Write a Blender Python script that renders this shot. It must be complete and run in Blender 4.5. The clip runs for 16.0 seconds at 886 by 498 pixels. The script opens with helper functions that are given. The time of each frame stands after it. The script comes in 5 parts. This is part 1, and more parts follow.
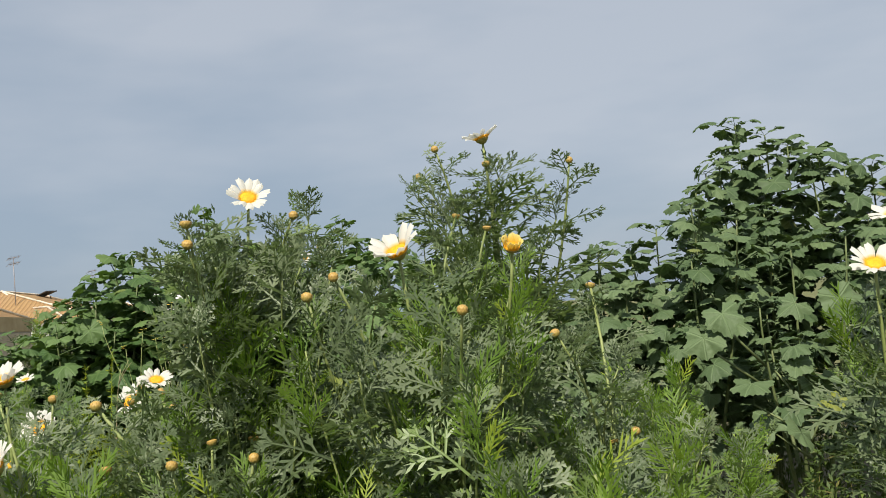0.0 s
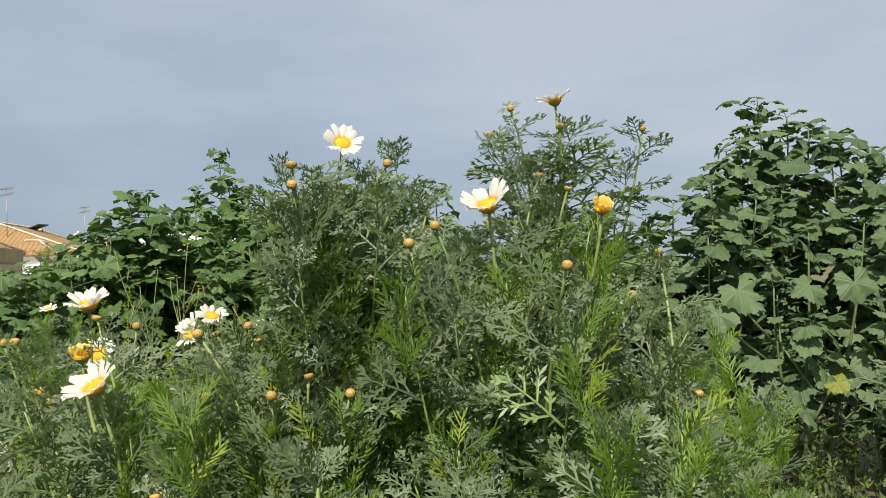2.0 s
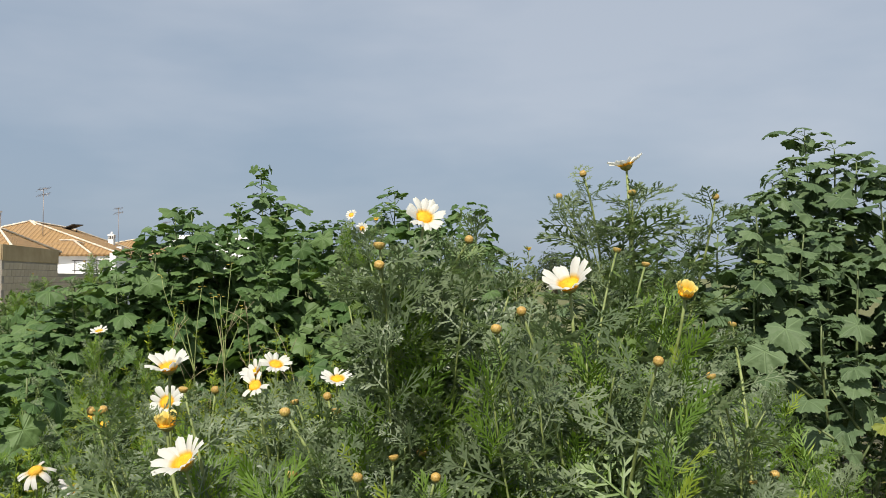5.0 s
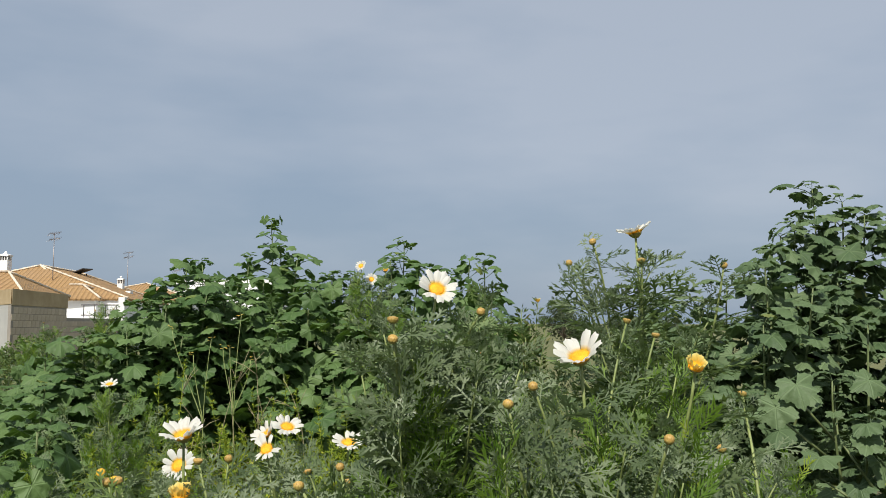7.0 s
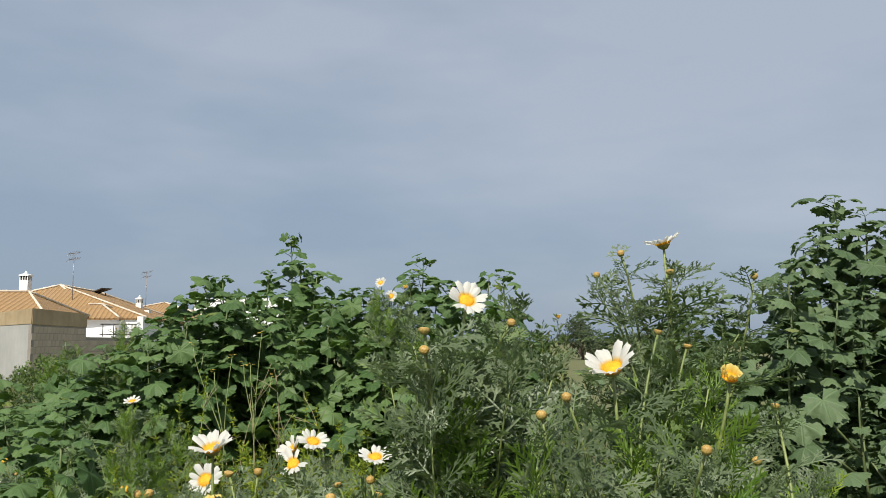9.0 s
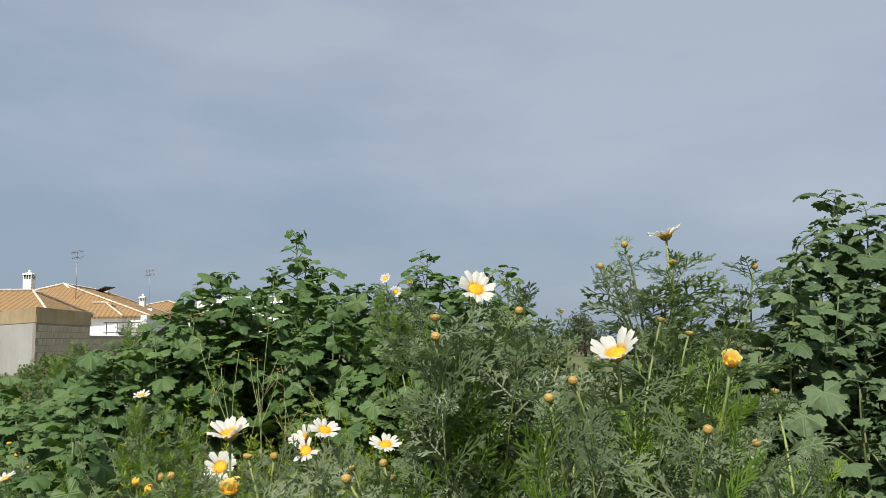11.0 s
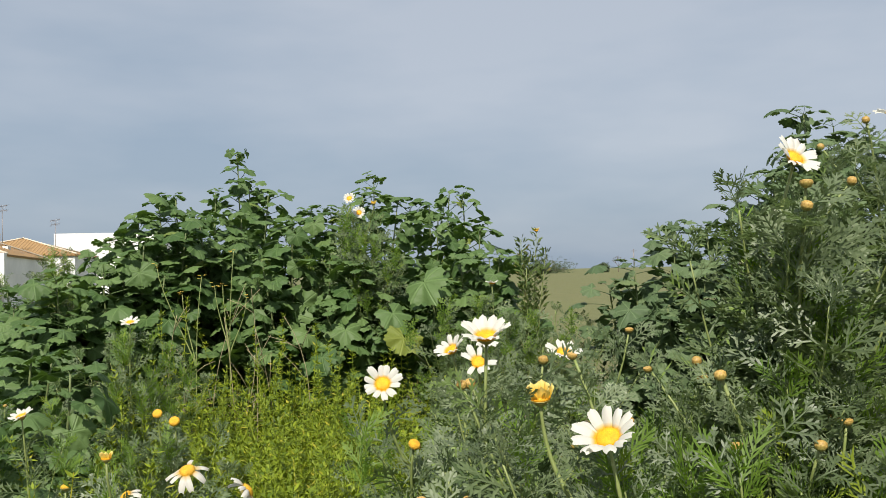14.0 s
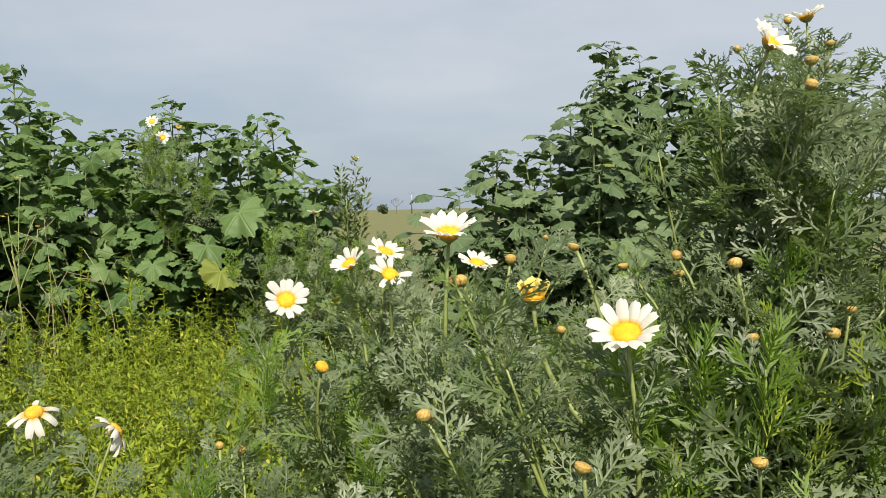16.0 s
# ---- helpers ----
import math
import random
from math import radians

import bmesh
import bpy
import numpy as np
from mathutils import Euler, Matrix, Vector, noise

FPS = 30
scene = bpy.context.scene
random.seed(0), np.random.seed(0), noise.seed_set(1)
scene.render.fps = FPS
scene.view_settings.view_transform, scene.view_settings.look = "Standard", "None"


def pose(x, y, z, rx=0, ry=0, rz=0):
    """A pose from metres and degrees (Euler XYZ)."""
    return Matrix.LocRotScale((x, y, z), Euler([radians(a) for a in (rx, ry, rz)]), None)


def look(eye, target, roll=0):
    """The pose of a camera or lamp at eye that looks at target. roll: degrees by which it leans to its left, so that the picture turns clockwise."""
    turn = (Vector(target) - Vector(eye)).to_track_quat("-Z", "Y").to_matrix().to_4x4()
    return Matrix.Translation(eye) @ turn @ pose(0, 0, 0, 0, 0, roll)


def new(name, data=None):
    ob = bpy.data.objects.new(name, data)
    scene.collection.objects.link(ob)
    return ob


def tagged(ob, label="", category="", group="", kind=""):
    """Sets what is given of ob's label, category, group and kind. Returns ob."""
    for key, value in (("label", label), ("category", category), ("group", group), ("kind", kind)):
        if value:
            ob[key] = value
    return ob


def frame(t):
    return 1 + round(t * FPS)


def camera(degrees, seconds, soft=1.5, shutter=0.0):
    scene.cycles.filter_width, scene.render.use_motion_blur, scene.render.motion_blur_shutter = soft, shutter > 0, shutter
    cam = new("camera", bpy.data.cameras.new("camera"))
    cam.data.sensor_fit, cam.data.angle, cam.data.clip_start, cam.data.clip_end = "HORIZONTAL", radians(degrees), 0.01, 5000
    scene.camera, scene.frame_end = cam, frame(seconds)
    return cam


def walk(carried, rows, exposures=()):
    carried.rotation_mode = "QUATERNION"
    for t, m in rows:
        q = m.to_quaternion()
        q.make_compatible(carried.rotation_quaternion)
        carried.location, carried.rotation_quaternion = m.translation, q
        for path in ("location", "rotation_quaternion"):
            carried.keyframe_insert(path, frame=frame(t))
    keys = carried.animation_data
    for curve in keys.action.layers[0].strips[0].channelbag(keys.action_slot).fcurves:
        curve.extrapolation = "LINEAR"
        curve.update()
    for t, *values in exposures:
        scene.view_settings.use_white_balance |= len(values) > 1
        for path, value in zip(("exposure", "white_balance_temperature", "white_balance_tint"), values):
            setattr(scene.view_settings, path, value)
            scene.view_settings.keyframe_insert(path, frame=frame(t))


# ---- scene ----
cam = camera(52.7, 16.0, soft=0.85)
METRES, EYE, TILT, LEAN, TURN = 1.55, 1.1, 4.0, 5.2, 0.0
ROWS = [
    (0.0, 0.0, 0.0, 0.0, -0.0, 0.0, 0.0),
    (0.5, -0.0296, -0.0194, 0.0013, -0.19, 0.19, -0.39),
    (1.0, -0.0573, -0.02, 0.0028, -0.42, -0.1, -2.35),
    (1.5, -0.0713, -0.0248, -0.0108, -0.51, -2.04, -2.99),
    (2.0, -0.0801, -0.0217, -0.0083, -0.47, -2.5, -3.91),
    (2.5, -0.0978, -0.0142, -0.0025, -0.23, -3.11, -4.78),
    (3.0, -0.1096, -0.0049, 0.0047, 0.27, -3.27, -5.07),
    (3.5, -0.1189, -0.0025, 0.0189, 0.83, -3.34, -5.36),
    (4.0, -0.1271, -0.0105, 0.0295, 1.31, -3.2, -5.1),
    (6.5, -0.1324, -0.0342, 0.0676, 1.55, -0.07, -5.29),
    (7.0, -0.1351, -0.0378, 0.0711, 1.89, 0.58, -5.26),
    (7.5, -0.1384, -0.0396, 0.0692, 2.18, 1.03, -5.17),
    (8.0, -0.1438, -0.0396, 0.0691, 2.38, 1.35, -5.09),
    (8.5, -0.1436, -0.0415, 0.0694, 2.7, 1.56, -5.09),
    (9.0, -0.1462, -0.0357, 0.0639, 2.95, 1.65, -5.0),
    (11.5, -0.1546, -0.0754, 0.0532, 3.08, 1.46, -4.76),
    (12.0, -0.2605, -0.0875, 0.0394, 1.47, 1.49, -4.88),
    (12.5, -0.3387, -0.0906, 0.0291, 0.07, -0.48, -4.97),
    (13.0, -0.3776, -0.0321, 0.0023, -0.61, -1.25, -4.88),
    (13.5, -0.4264, 0.0381, -0.0115, -1.36, -1.7, -4.4),
    (14.0, -0.4992, 0.0818, -0.0234, -5.41, -2.06, -4.3),
    (14.5, -0.5998, 0.115, -0.0418, -9.81, -2.39, -4.34),
    (15.0, -0.6628, 0.1176, -0.0533, -14.14, -3.02, -4.64),
    (15.5, -0.6516, 0.1396, -0.0657, -17.14, -3.99, -4.91),
    (16.0, -0.6095, 0.1968, -0.0771, -19.56, -4.62, -4.94),
]
walk(cam, [(t, pose(0, 0, EYE, TILT, LEAN, TURN) @ pose(METRES * x, METRES * y, METRES * z, 90 + pitch, roll, yaw)) for t, x, y, z, yaw, pitch, roll in ROWS],
     exposures=((0.0, 0.28, 6720, 9), (2.0, 0.35, 6720, 9), (3.0, 0.38, 6690, 9), (4.0, 0.33, 6640, 9), (7.0, 0.13, 6420, 9), (11.5, 0.14, 6450, 9), (13.0, 0.25, 6570, 9), (14.5, 0.34, 6720, 9.0), (16.0, 0.50, 6990, 9.3)))

# ---- world, sun ----
world = bpy.data.worlds.new("world")
scene.world = world
world.use_nodes = True
wn, wl = world.node_tree.nodes, world.node_tree.links
SUN_EL, SUN_AZ = 47.0, 194.0      # degrees; azimuth clockwise from +y
sky = wn.new("ShaderNodeTexSky")
sky.sky_type = "NISHITA"
sky.sun_disc = False
sky.sun_elevation, sky.sun_rotation = radians(SUN_EL), radians(SUN_AZ)
sky.dust_density, sky.air_density = 2.0, 1.0
coord = wn.new("ShaderNodeTexCoord")
stretch = wn.new("ShaderNodeMapping")
stretch.inputs["Scale"].default_value = (1.6, 1.6, 5.5)
stretch.inputs["Rotation"].default_value = (0.0, radians(9), 0.4)
veil = wn.new("ShaderNodeTexNoise")
veil.inputs["Scale"].default_value, veil.inputs["Detail"].default_value = 2.1, 4.0
height = wn.new("ShaderNodeSeparateXYZ")
lift = wn.new("ShaderNodeMapRange")          # the haze of high cloud thickens upwards
lift.inputs["From Min"].default_value, lift.inputs["From Max"].default_value = 0.0, 0.34
lift.inputs["To Min"].default_value, lift.inputs["To Max"].default_value = -0.25, 0.25
add = wn.new("ShaderNodeMath")
aside = wn.new("ShaderNodeMath")             # and towards the east
aside.operation = "MULTIPLY_ADD"
aside.inputs[1].default_value = 0.32
ramp = wn.new("ShaderNodeMapRange")
ramp.inputs["From Min"].default_value, ramp.inputs["From Max"].default_value = 0.27, 0.74
cloud = wn.new("ShaderNodeMix")
cloud.data_type = "RGBA"
cloud.inputs["A"].default_value = (3.85, 4.85, 6.25, 1)
cloud.inputs["B"].default_value = (5.8, 6.45, 7.55, 1)
mix = wn.new("ShaderNodeMix")
mix.data_type = "RGBA"
mix.inputs["Factor"].default_value = 0.82
wl.new(coord.outputs["Generated"], stretch.inputs["Vector"])
wl.new(coord.outputs["Generated"], height.inputs["Vector"])
wl.new(height.outputs["Z"], lift.inputs["Value"])
wl.new(stretch.outputs["Vector"], veil.inputs["Vector"])
wl.new(veil.outputs["Fac"], add.inputs[0])
wl.new(height.outputs["X"], aside.inputs[0])
wl.new(lift.outputs["Result"], aside.inputs[2])
wl.new(aside.outputs["Value"], add.inputs[1])
wl.new(add.outputs["Value"], ramp.inputs["Value"])
wl.new(ramp.outputs["Result"], cloud.inputs["Factor"])
wl.new(sky.outputs["Color"], mix.inputs["A"])
wl.new(cloud.outputs["Result"], mix.inputs["B"])
wl.new(mix.outputs["Result"], wn["Background"].inputs["Color"])
wn["Background"].inputs["Strength"].default_value = 0.075

sun = new("sun", bpy.data.lights.new("sun", "SUN"))
sun.data.energy, sun.data.angle, sun.data.color = 5.0, radians(0.6), (1.0, 0.95, 0.86)
az, el = radians(SUN_AZ), radians(SUN_EL)
toward = Vector((math.sin(az) * math.cos(el), math.cos(az) * math.cos(el), math.sin(el)))
sun.matrix_world = look(toward * 30, (0, 0, 0))


# ---- materials ----
def shader(name):
    m = bpy.data.materials.new(name)
    m.use_nodes = True
    return m, m.node_tree.nodes, m.node_tree.links, m.node_tree.nodes["Principled BSDF"]


def mixed(nodes, links, factor, a, b, blend="MIX"):
    """A colour mix; factor, a and b are sockets or values."""
    n = nodes.new("ShaderNodeMix")
    n.data_type, n.blend_type = "RGBA", blend
    for key, value in (("Factor", factor), ("A", a), ("B", b)):
        socket = n.inputs[key] if key != "Factor" else n.inputs[0]
        if hasattr(value, "is_linked"):
            links.new(value, socket)
        elif key == "Factor":
            socket.default_value = value
        else:
            socket.default_value = (*value, 1)
    return n.outputs["Result"]


def ranged(nodes, links, value, a, b, c, d):
    n = nodes.new("ShaderNodeMapRange")
    links.new(value, n.inputs["Value"])
    for key, x in zip(("From Min", "From Max", "To Min", "To Max"), (a, b, c, d)):
        n.inputs[key].default_value = x
    return n.outputs["Result"]


def noisy(nodes, links, scale, detail=4.0, space="Object"):
    n = nodes.new("ShaderNodeTexNoise")
    n.inputs["Scale"].default_value, n.inputs["Detail"].default_value = scale, detail
    c = nodes.new("ShaderNodeTexCoord")
    links.new(c.outputs[space], n.inputs["Vector"])
    return n.outputs["Fac"]


def bumped(nodes, links, bsdf, height, strength, distance):
    b = nodes.new("ShaderNodeBump")
    b.inputs["Strength"].default_value, b.inputs["Distance"].default_value = strength, distance
    links.new(height, b.inputs["Height"])
    links.new(b.outputs["Normal"], bsdf.inputs["Normal"])


def leafy(name, dark, light, old, through_color, translucent=0.3, rough=0.55, gloss=0.4, island=False, veins=False, old_share=0.04, spots=60):
    """Leaf tissue: colour by leaf, mottling, light passing through the blade."""
    m, n, k, b = shader(name)
    if island:
        r = n.new("ShaderNodeNewGeometry").outputs["Random Per Island"]
    else:
        r = n.new("ShaderNodeObjectInfo").outputs["Random"]
    col = mixed(n, k, r, dark, light)
    col = mixed(n, k, ranged(n, k, noisy(n, k, spots), 0.4, 0.75, 0.0, 0.35), col, light)
    col = mixed(n, k, ranged(n, k, r, 1 - old_share - 0.005, 1 - old_share + 0.005, 0.0, 0.75), col, old)
    if veins:
        uv = n.new("ShaderNodeUVMap")
        uv.uv_map = "vein"
        sep = n.new("ShaderNodeSeparateXYZ")
        k.new(uv.outputs["UV"], sep.inputs["Vector"])
        line = ranged(n, k, sep.outputs["X"], 0.0, 0.045, 0.30, 0.0)
        col = mixed(n, k, line, col, tuple(min(1, 1.9 * x + 0.02) for x in light))
        both = n.new("ShaderNodeMath")
        both.operation = "MULTIPLY_ADD"
        k.new(noisy(n, k, 4.5, 3), both.inputs[0])
        both.inputs[1].default_value = 0.35
        k.new(line, both.inputs[2])
        bumped(n, k, b, both.outputs["Value"], 0.45, 0.03)
    k.new(col, b.inputs["Base Color"])
    b.inputs["Roughness"].default_value = rough
    b.inputs["Specular IOR Level"].default_value = gloss
    t = n.new("ShaderNodeBsdfTranslucent")
    t.inputs["Color"].default_value = (*through_color, 1)
    s = n.new("ShaderNodeMixShader")
    s.inputs["Fac"].default_value = translucent
    k.new(b.outputs["BSDF"], s.inputs[1])
    k.new(t.outputs["BSDF"], s.inputs[2])
    k.new(s.outputs["Shader"], n["Material Output"].inputs["Surface"])
    return m


DAISY_LEAF = leafy("daisy_leaf", (0.076, 0.112, 0.050), (0.210, 0.256, 0.145), (0.17, 0.26, 0.06), (0.20, 0.29, 0.085), 0.36, 0.42, old_share=0.04)
SHOOT_LEAF = leafy("shoot_leaf", (0.070, 0.138, 0.016), (0.152, 0.240, 0.034), (0.30, 0.36, 0.04), (0.28, 0.46, 0.03), 0.40, old_share=0.06)
DAISY_MASS = leafy("daisy_foliage", (0.055, 0.090, 0.035), (0.180, 0.230, 0.112), (0.20, 0.30, 0.05), (0.19, 0.28, 0.07), 0.34, 0.5, island=True, old_share=0.08)
SHOOT_MASS = leafy("shoot_foliage", (0.060, 0.125, 0.014), (0.160, 0.250, 0.036), (0.30, 0.36, 0.04), (0.26, 0.43, 0.03), 0.38, island=True, old_share=0.06)
MALLOW_LEAF = leafy("mallow_leaf", (0.045, 0.094, 0.026), (0.126, 0.197, 0.066), (0.17, 0.20, 0.03), (0.10, 0.19, 0.02), 0.24, 0.55, 0.3, veins=True, old_share=0.012, spots=25)
MALLOW_MASS = leafy("mallow_foliage", (0.045, 0.094, 0.026), (0.126, 0.197, 0.066), (0.17, 0.20, 0.03), (0.10, 0.19, 0.02), 0.24, 0.55, 0.3, island=True, veins=True, old_share=0.012, spots=25)
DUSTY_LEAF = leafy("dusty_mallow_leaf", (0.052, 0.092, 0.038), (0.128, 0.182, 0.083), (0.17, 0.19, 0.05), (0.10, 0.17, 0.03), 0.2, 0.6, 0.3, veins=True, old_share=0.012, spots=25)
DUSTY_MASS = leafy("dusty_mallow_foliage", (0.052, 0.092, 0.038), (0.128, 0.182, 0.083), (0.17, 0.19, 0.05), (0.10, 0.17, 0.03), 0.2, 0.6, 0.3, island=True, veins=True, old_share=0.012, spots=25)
WEED = leafy("weed_leaf", (0.060, 0.110, 0.008), (0.260, 0.325, 0.018), (0.40, 0.34, 0.04), (0.28, 0.34, 0.015), 0.28, island=True)
GRASS = leafy("undergrowth_leaf", (0.036, 0.068, 0.012), (0.095, 0.140, 0.026), (0.22, 0.18, 0.06), (0.10, 0.15, 0.02), 0.25, island=True, old_share=0.08)
SHRUB_LEAF = leafy("shrub_leaf", (0.045, 0.088, 0.016), (0.125, 0.185, 0.040), (0.20, 0.20, 0.06), (0.14, 0.22, 0.03), 0.3, island=True)
TREE_LEAF = leafy("tree_leaf", (0.035, 0.055, 0.022), (0.075, 0.10, 0.042), (0.12, 0.11, 0.05), (0.06, 0.09, 0.02), 0.2, island=True)


def plain(name, a, b, scale, rough=0.7, bump=0.3, dist=0.01, metal=0.0, detail=6.0, by_object=0.0):
    """A weathered surface: two tones in noise at two scales, fine relief."""
    m, n, k, s = shader(name)
    fine, coarse = noisy(n, k, scale, detail), noisy(n, k, scale * 0.13, 3.0)
    col = mixed(n, k, ranged(n, k, fine, 0.3, 0.7, 0.0, 1.0), a, b)
    col = mixed(n, k, ranged(n, k, coarse, 0.35, 0.7, 0.0, 0.5), col, tuple(0.62 * x for x in a))
    if by_object:
        r = n.new("ShaderNodeObjectInfo").outputs["Random"]
        col = mixed(n, k, ranged(n, k, r, 0, 1, 0.0, by_object), col, tuple(0.55 * x for x in a))
    k.new(col, s.inputs["Base Color"])
    s.inputs["Roughness"].default_value, s.inputs["Metallic"].default_value = rough, metal
    bumped(n, k, s, fine, bump, dist)
    return m


STEM = plain("stem", (0.17, 0.22, 0.06), (0.27, 0.31, 0.11), 90, 0.55, 0.3, 0.001)
MALLOW_STEM = plain("mallow_stem", (0.11, 0.15, 0.05), (0.17, 0.20, 0.08), 60, 0.6, 0.3, 0.001)
DRY = plain("dry_stalk", (0.24, 0.21, 0.11), (0.38, 0.33, 0.19), 50, 0.8, 0.4, 0.001)
DISC = plain("flower_disc", (0.80, 0.31, 0.004), (0.92, 0.46, 0.006), 900, 0.7, 0.6, 0.001)
BUD = plain("bud", (0.46, 0.28, 0.060), (0.58, 0.39, 0.12), 350, 0.55, 0.6, 0.001, by_object=0.4)
bn, bl_ = BUD.node_tree.nodes, BUD.node_tree.links         # green towards the stalk
bsep = bn.new("ShaderNodeSeparateXYZ")
bl_.new(bn.new("ShaderNodeTexCoord").outputs["Object"], bsep.inputs["Vector"])
tan = bn["Principled BSDF"].inputs["Base Color"].links[0].from_socket
bl_.new(mixed(bn, bl_, ranged(bn, bl_, bsep.outputs["Z"], -0.006, 0.0005, 0.85, 0.0), tan, (0.24, 0.25, 0.06)), bn["Principled BSDF"].inputs["Base Color"])
buv = bn.new("ShaderNodeUVMap")                              # brown seams between the scales
buv.uv_map = "vein"
bse = bn.new("ShaderNodeSeparateXYZ")
bl_.new(buv.outputs["UV"], bse.inputs["Vector"])
tan = bn["Principled BSDF"].inputs["Base Color"].links[0].from_socket
bl_.new(mixed(bn, bl_, ranged(bn, bl_, bse.outputs["X"], 0.05, 0.45, 0.55, 0.0), tan, (0.20, 0.12, 0.03)), bn["Principled BSDF"].inputs["Base Color"])
CALYX = plain("calyx", (0.26, 0.25, 0.06), (0.44, 0.34, 0.11), 300, 0.55, 0.6, 0.001)
ORANGE = plain("old_disc", (0.62, 0.31, 0.02), (0.80, 0.48, 0.03), 700, 0.8, 1.0, 0.002)
TRUNK = plain("bark", (0.10, 0.08, 0.06), (0.19, 0.15, 0.11), 14, 0.9, 0.6, 0.02)
WHITE = plain("white_render", (0.78, 0.78, 0.76), (0.84, 0.83, 0.81), 3, 0.85, 0.15, 0.004)
PLASTER = plain("grey_plaster", (0.40, 0.39, 0.37), (0.47, 0.46, 0.43), 2.5, 0.9, 0.2, 0.004)
BEIGE = plain("beige_render", (0.37, 0.27, 0.145), (0.50, 0.39, 0.24), 2.2, 0.9, 0.3, 0.005)
BLOCK = plain("concrete_block", (0.50, 0.41, 0.30), (0.60, 0.50, 0.38), 14, 0.92, 0.5, 0.006, by_object=0.35)
MORTAR = plain("mortar", (0.30, 0.26, 0.22), (0.37, 0.33, 0.28), 20, 0.95, 0.4, 0.004)
RIDGE = plain("ridge_mortar", (0.60, 0.49, 0.36), (0.78, 0.70, 0.58), 8, 0.85, 0.3, 0.005)
METAL = plain("galvanised_metal", (0.22, 0.19, 0.18), (0.32, 0.28, 0.26), 12, 0.45, 0.1, 0.001, metal=0.7)
DARKIRON = plain("dark_iron", (0.06, 0.055, 0.05), (0.12, 0.10, 0.09), 20, 0.6, 0.2, 0.001, metal=0.4)
GLASS = plain("dark_pane", (0.02, 0.025, 0.03), (0.03, 0.035, 0.04), 3, 0.08, 0.0, 0.001)


def petal_material(name, inner, outer, a, b):
    m, n, k, s = shader(name)
    uv = n.new("ShaderNodeUVMap")
    uv.uv_map = "vein"
    sep = n.new("ShaderNodeSeparateXYZ")
    k.new(uv.outputs["UV"], sep.inputs["Vector"])
    col = mixed(n, k, ranged(n, k, sep.outputs["Y"], a, b, 0.0, 1.0), inner, outer)
    col = mixed(n, k, ranged(n, k, noisy(n, k, 250), 0.5, 0.8, 0.0, 0.25), col, tuple(0.8 * x for x in outer))
    k.new(col, s.inputs["Base Color"])
    s.inputs["Roughness"].default_value = 0.6
    t = n.new("ShaderNodeBsdfTranslucent")
    k.new(col, t.inputs["Color"])
    x = n.new("ShaderNodeMixShader")
    x.inputs["Fac"].default_value = 0.42
    k.new(s.outputs["BSDF"], x.inputs[1])
    k.new(t.outputs["BSDF"], x.inputs[2])
    k.new(x.outputs["Shader"], n["Material Output"].inputs["Surface"])
    return m


PETAL = petal_material("petal", (0.80, 0.50, 0.03), (0.76, 0.745, 0.68), 0.14, 0.32)
YOUNG_PETAL = petal_material("young_petal", (0.84, 0.54, 0.03), (0.86, 0.72, 0.24), 0.15, 0.9)
OLD_PETAL = petal_material("old_petal", (0.66, 0.45, 0.10), (0.74, 0.71, 0.66), 0.1, 0.5)


def tile_material():
    m, n, k, s = shader("roof_tile")
    c = n.new("ShaderNodeUVMap")
    c.uv_map = "vein"
    w = n.new("ShaderNodeTexWave")
    w.inputs["Scale"].default_value, w.inputs["Distortion"].default_value = 1.45, 0.8
    k.new(c.outputs["UV"], w.inputs["Vector"])
    col = mixed(n, k, noisy(n, k, 5), (0.29, 0.165, 0.062), (0.39, 0.24, 0.10))
    col = mixed(n, k, ranged(n, k, w.outputs["Fac"], 0.0, 0.45, 0.26, 0.0), col, (0.15, 0.08, 0.04))
    rows = n.new("ShaderNodeTexWave")        # the courses, one tile's length apart
    rows.bands_direction, rows.wave_profile = "Y", "SAW"
    rows.inputs["Scale"].default_value, rows.inputs["Distortion"].default_value = 0.82, 0.6
    k.new(c.outputs["UV"], rows.inputs["Vector"])
    col = mixed(n, k, ranged(n, k, rows.outputs["Fac"], 0.0, 0.22, 0.34, 0.0), col, (0.14, 0.075, 0.04))
    col = mixed(n, k, ranged(n, k, noisy(n, k, 22, 2), 0.5, 0.72, 0.0, 0.4), col, (0.46, 0.31, 0.17))
    col = mixed(n, k, ranged(n, k, noisy(n, k, 0.8), 0.5, 0.75, 0.0, 0.4), col, (0.30, 0.20, 0.12))
    k.new(col, s.inputs["Base Color"])
    s.inputs["Roughness"].default_value = 0.85
    bumped(n, k, s, w.outputs["Fac"], 1.0, 0.06)
    return m


TILE = tile_material()


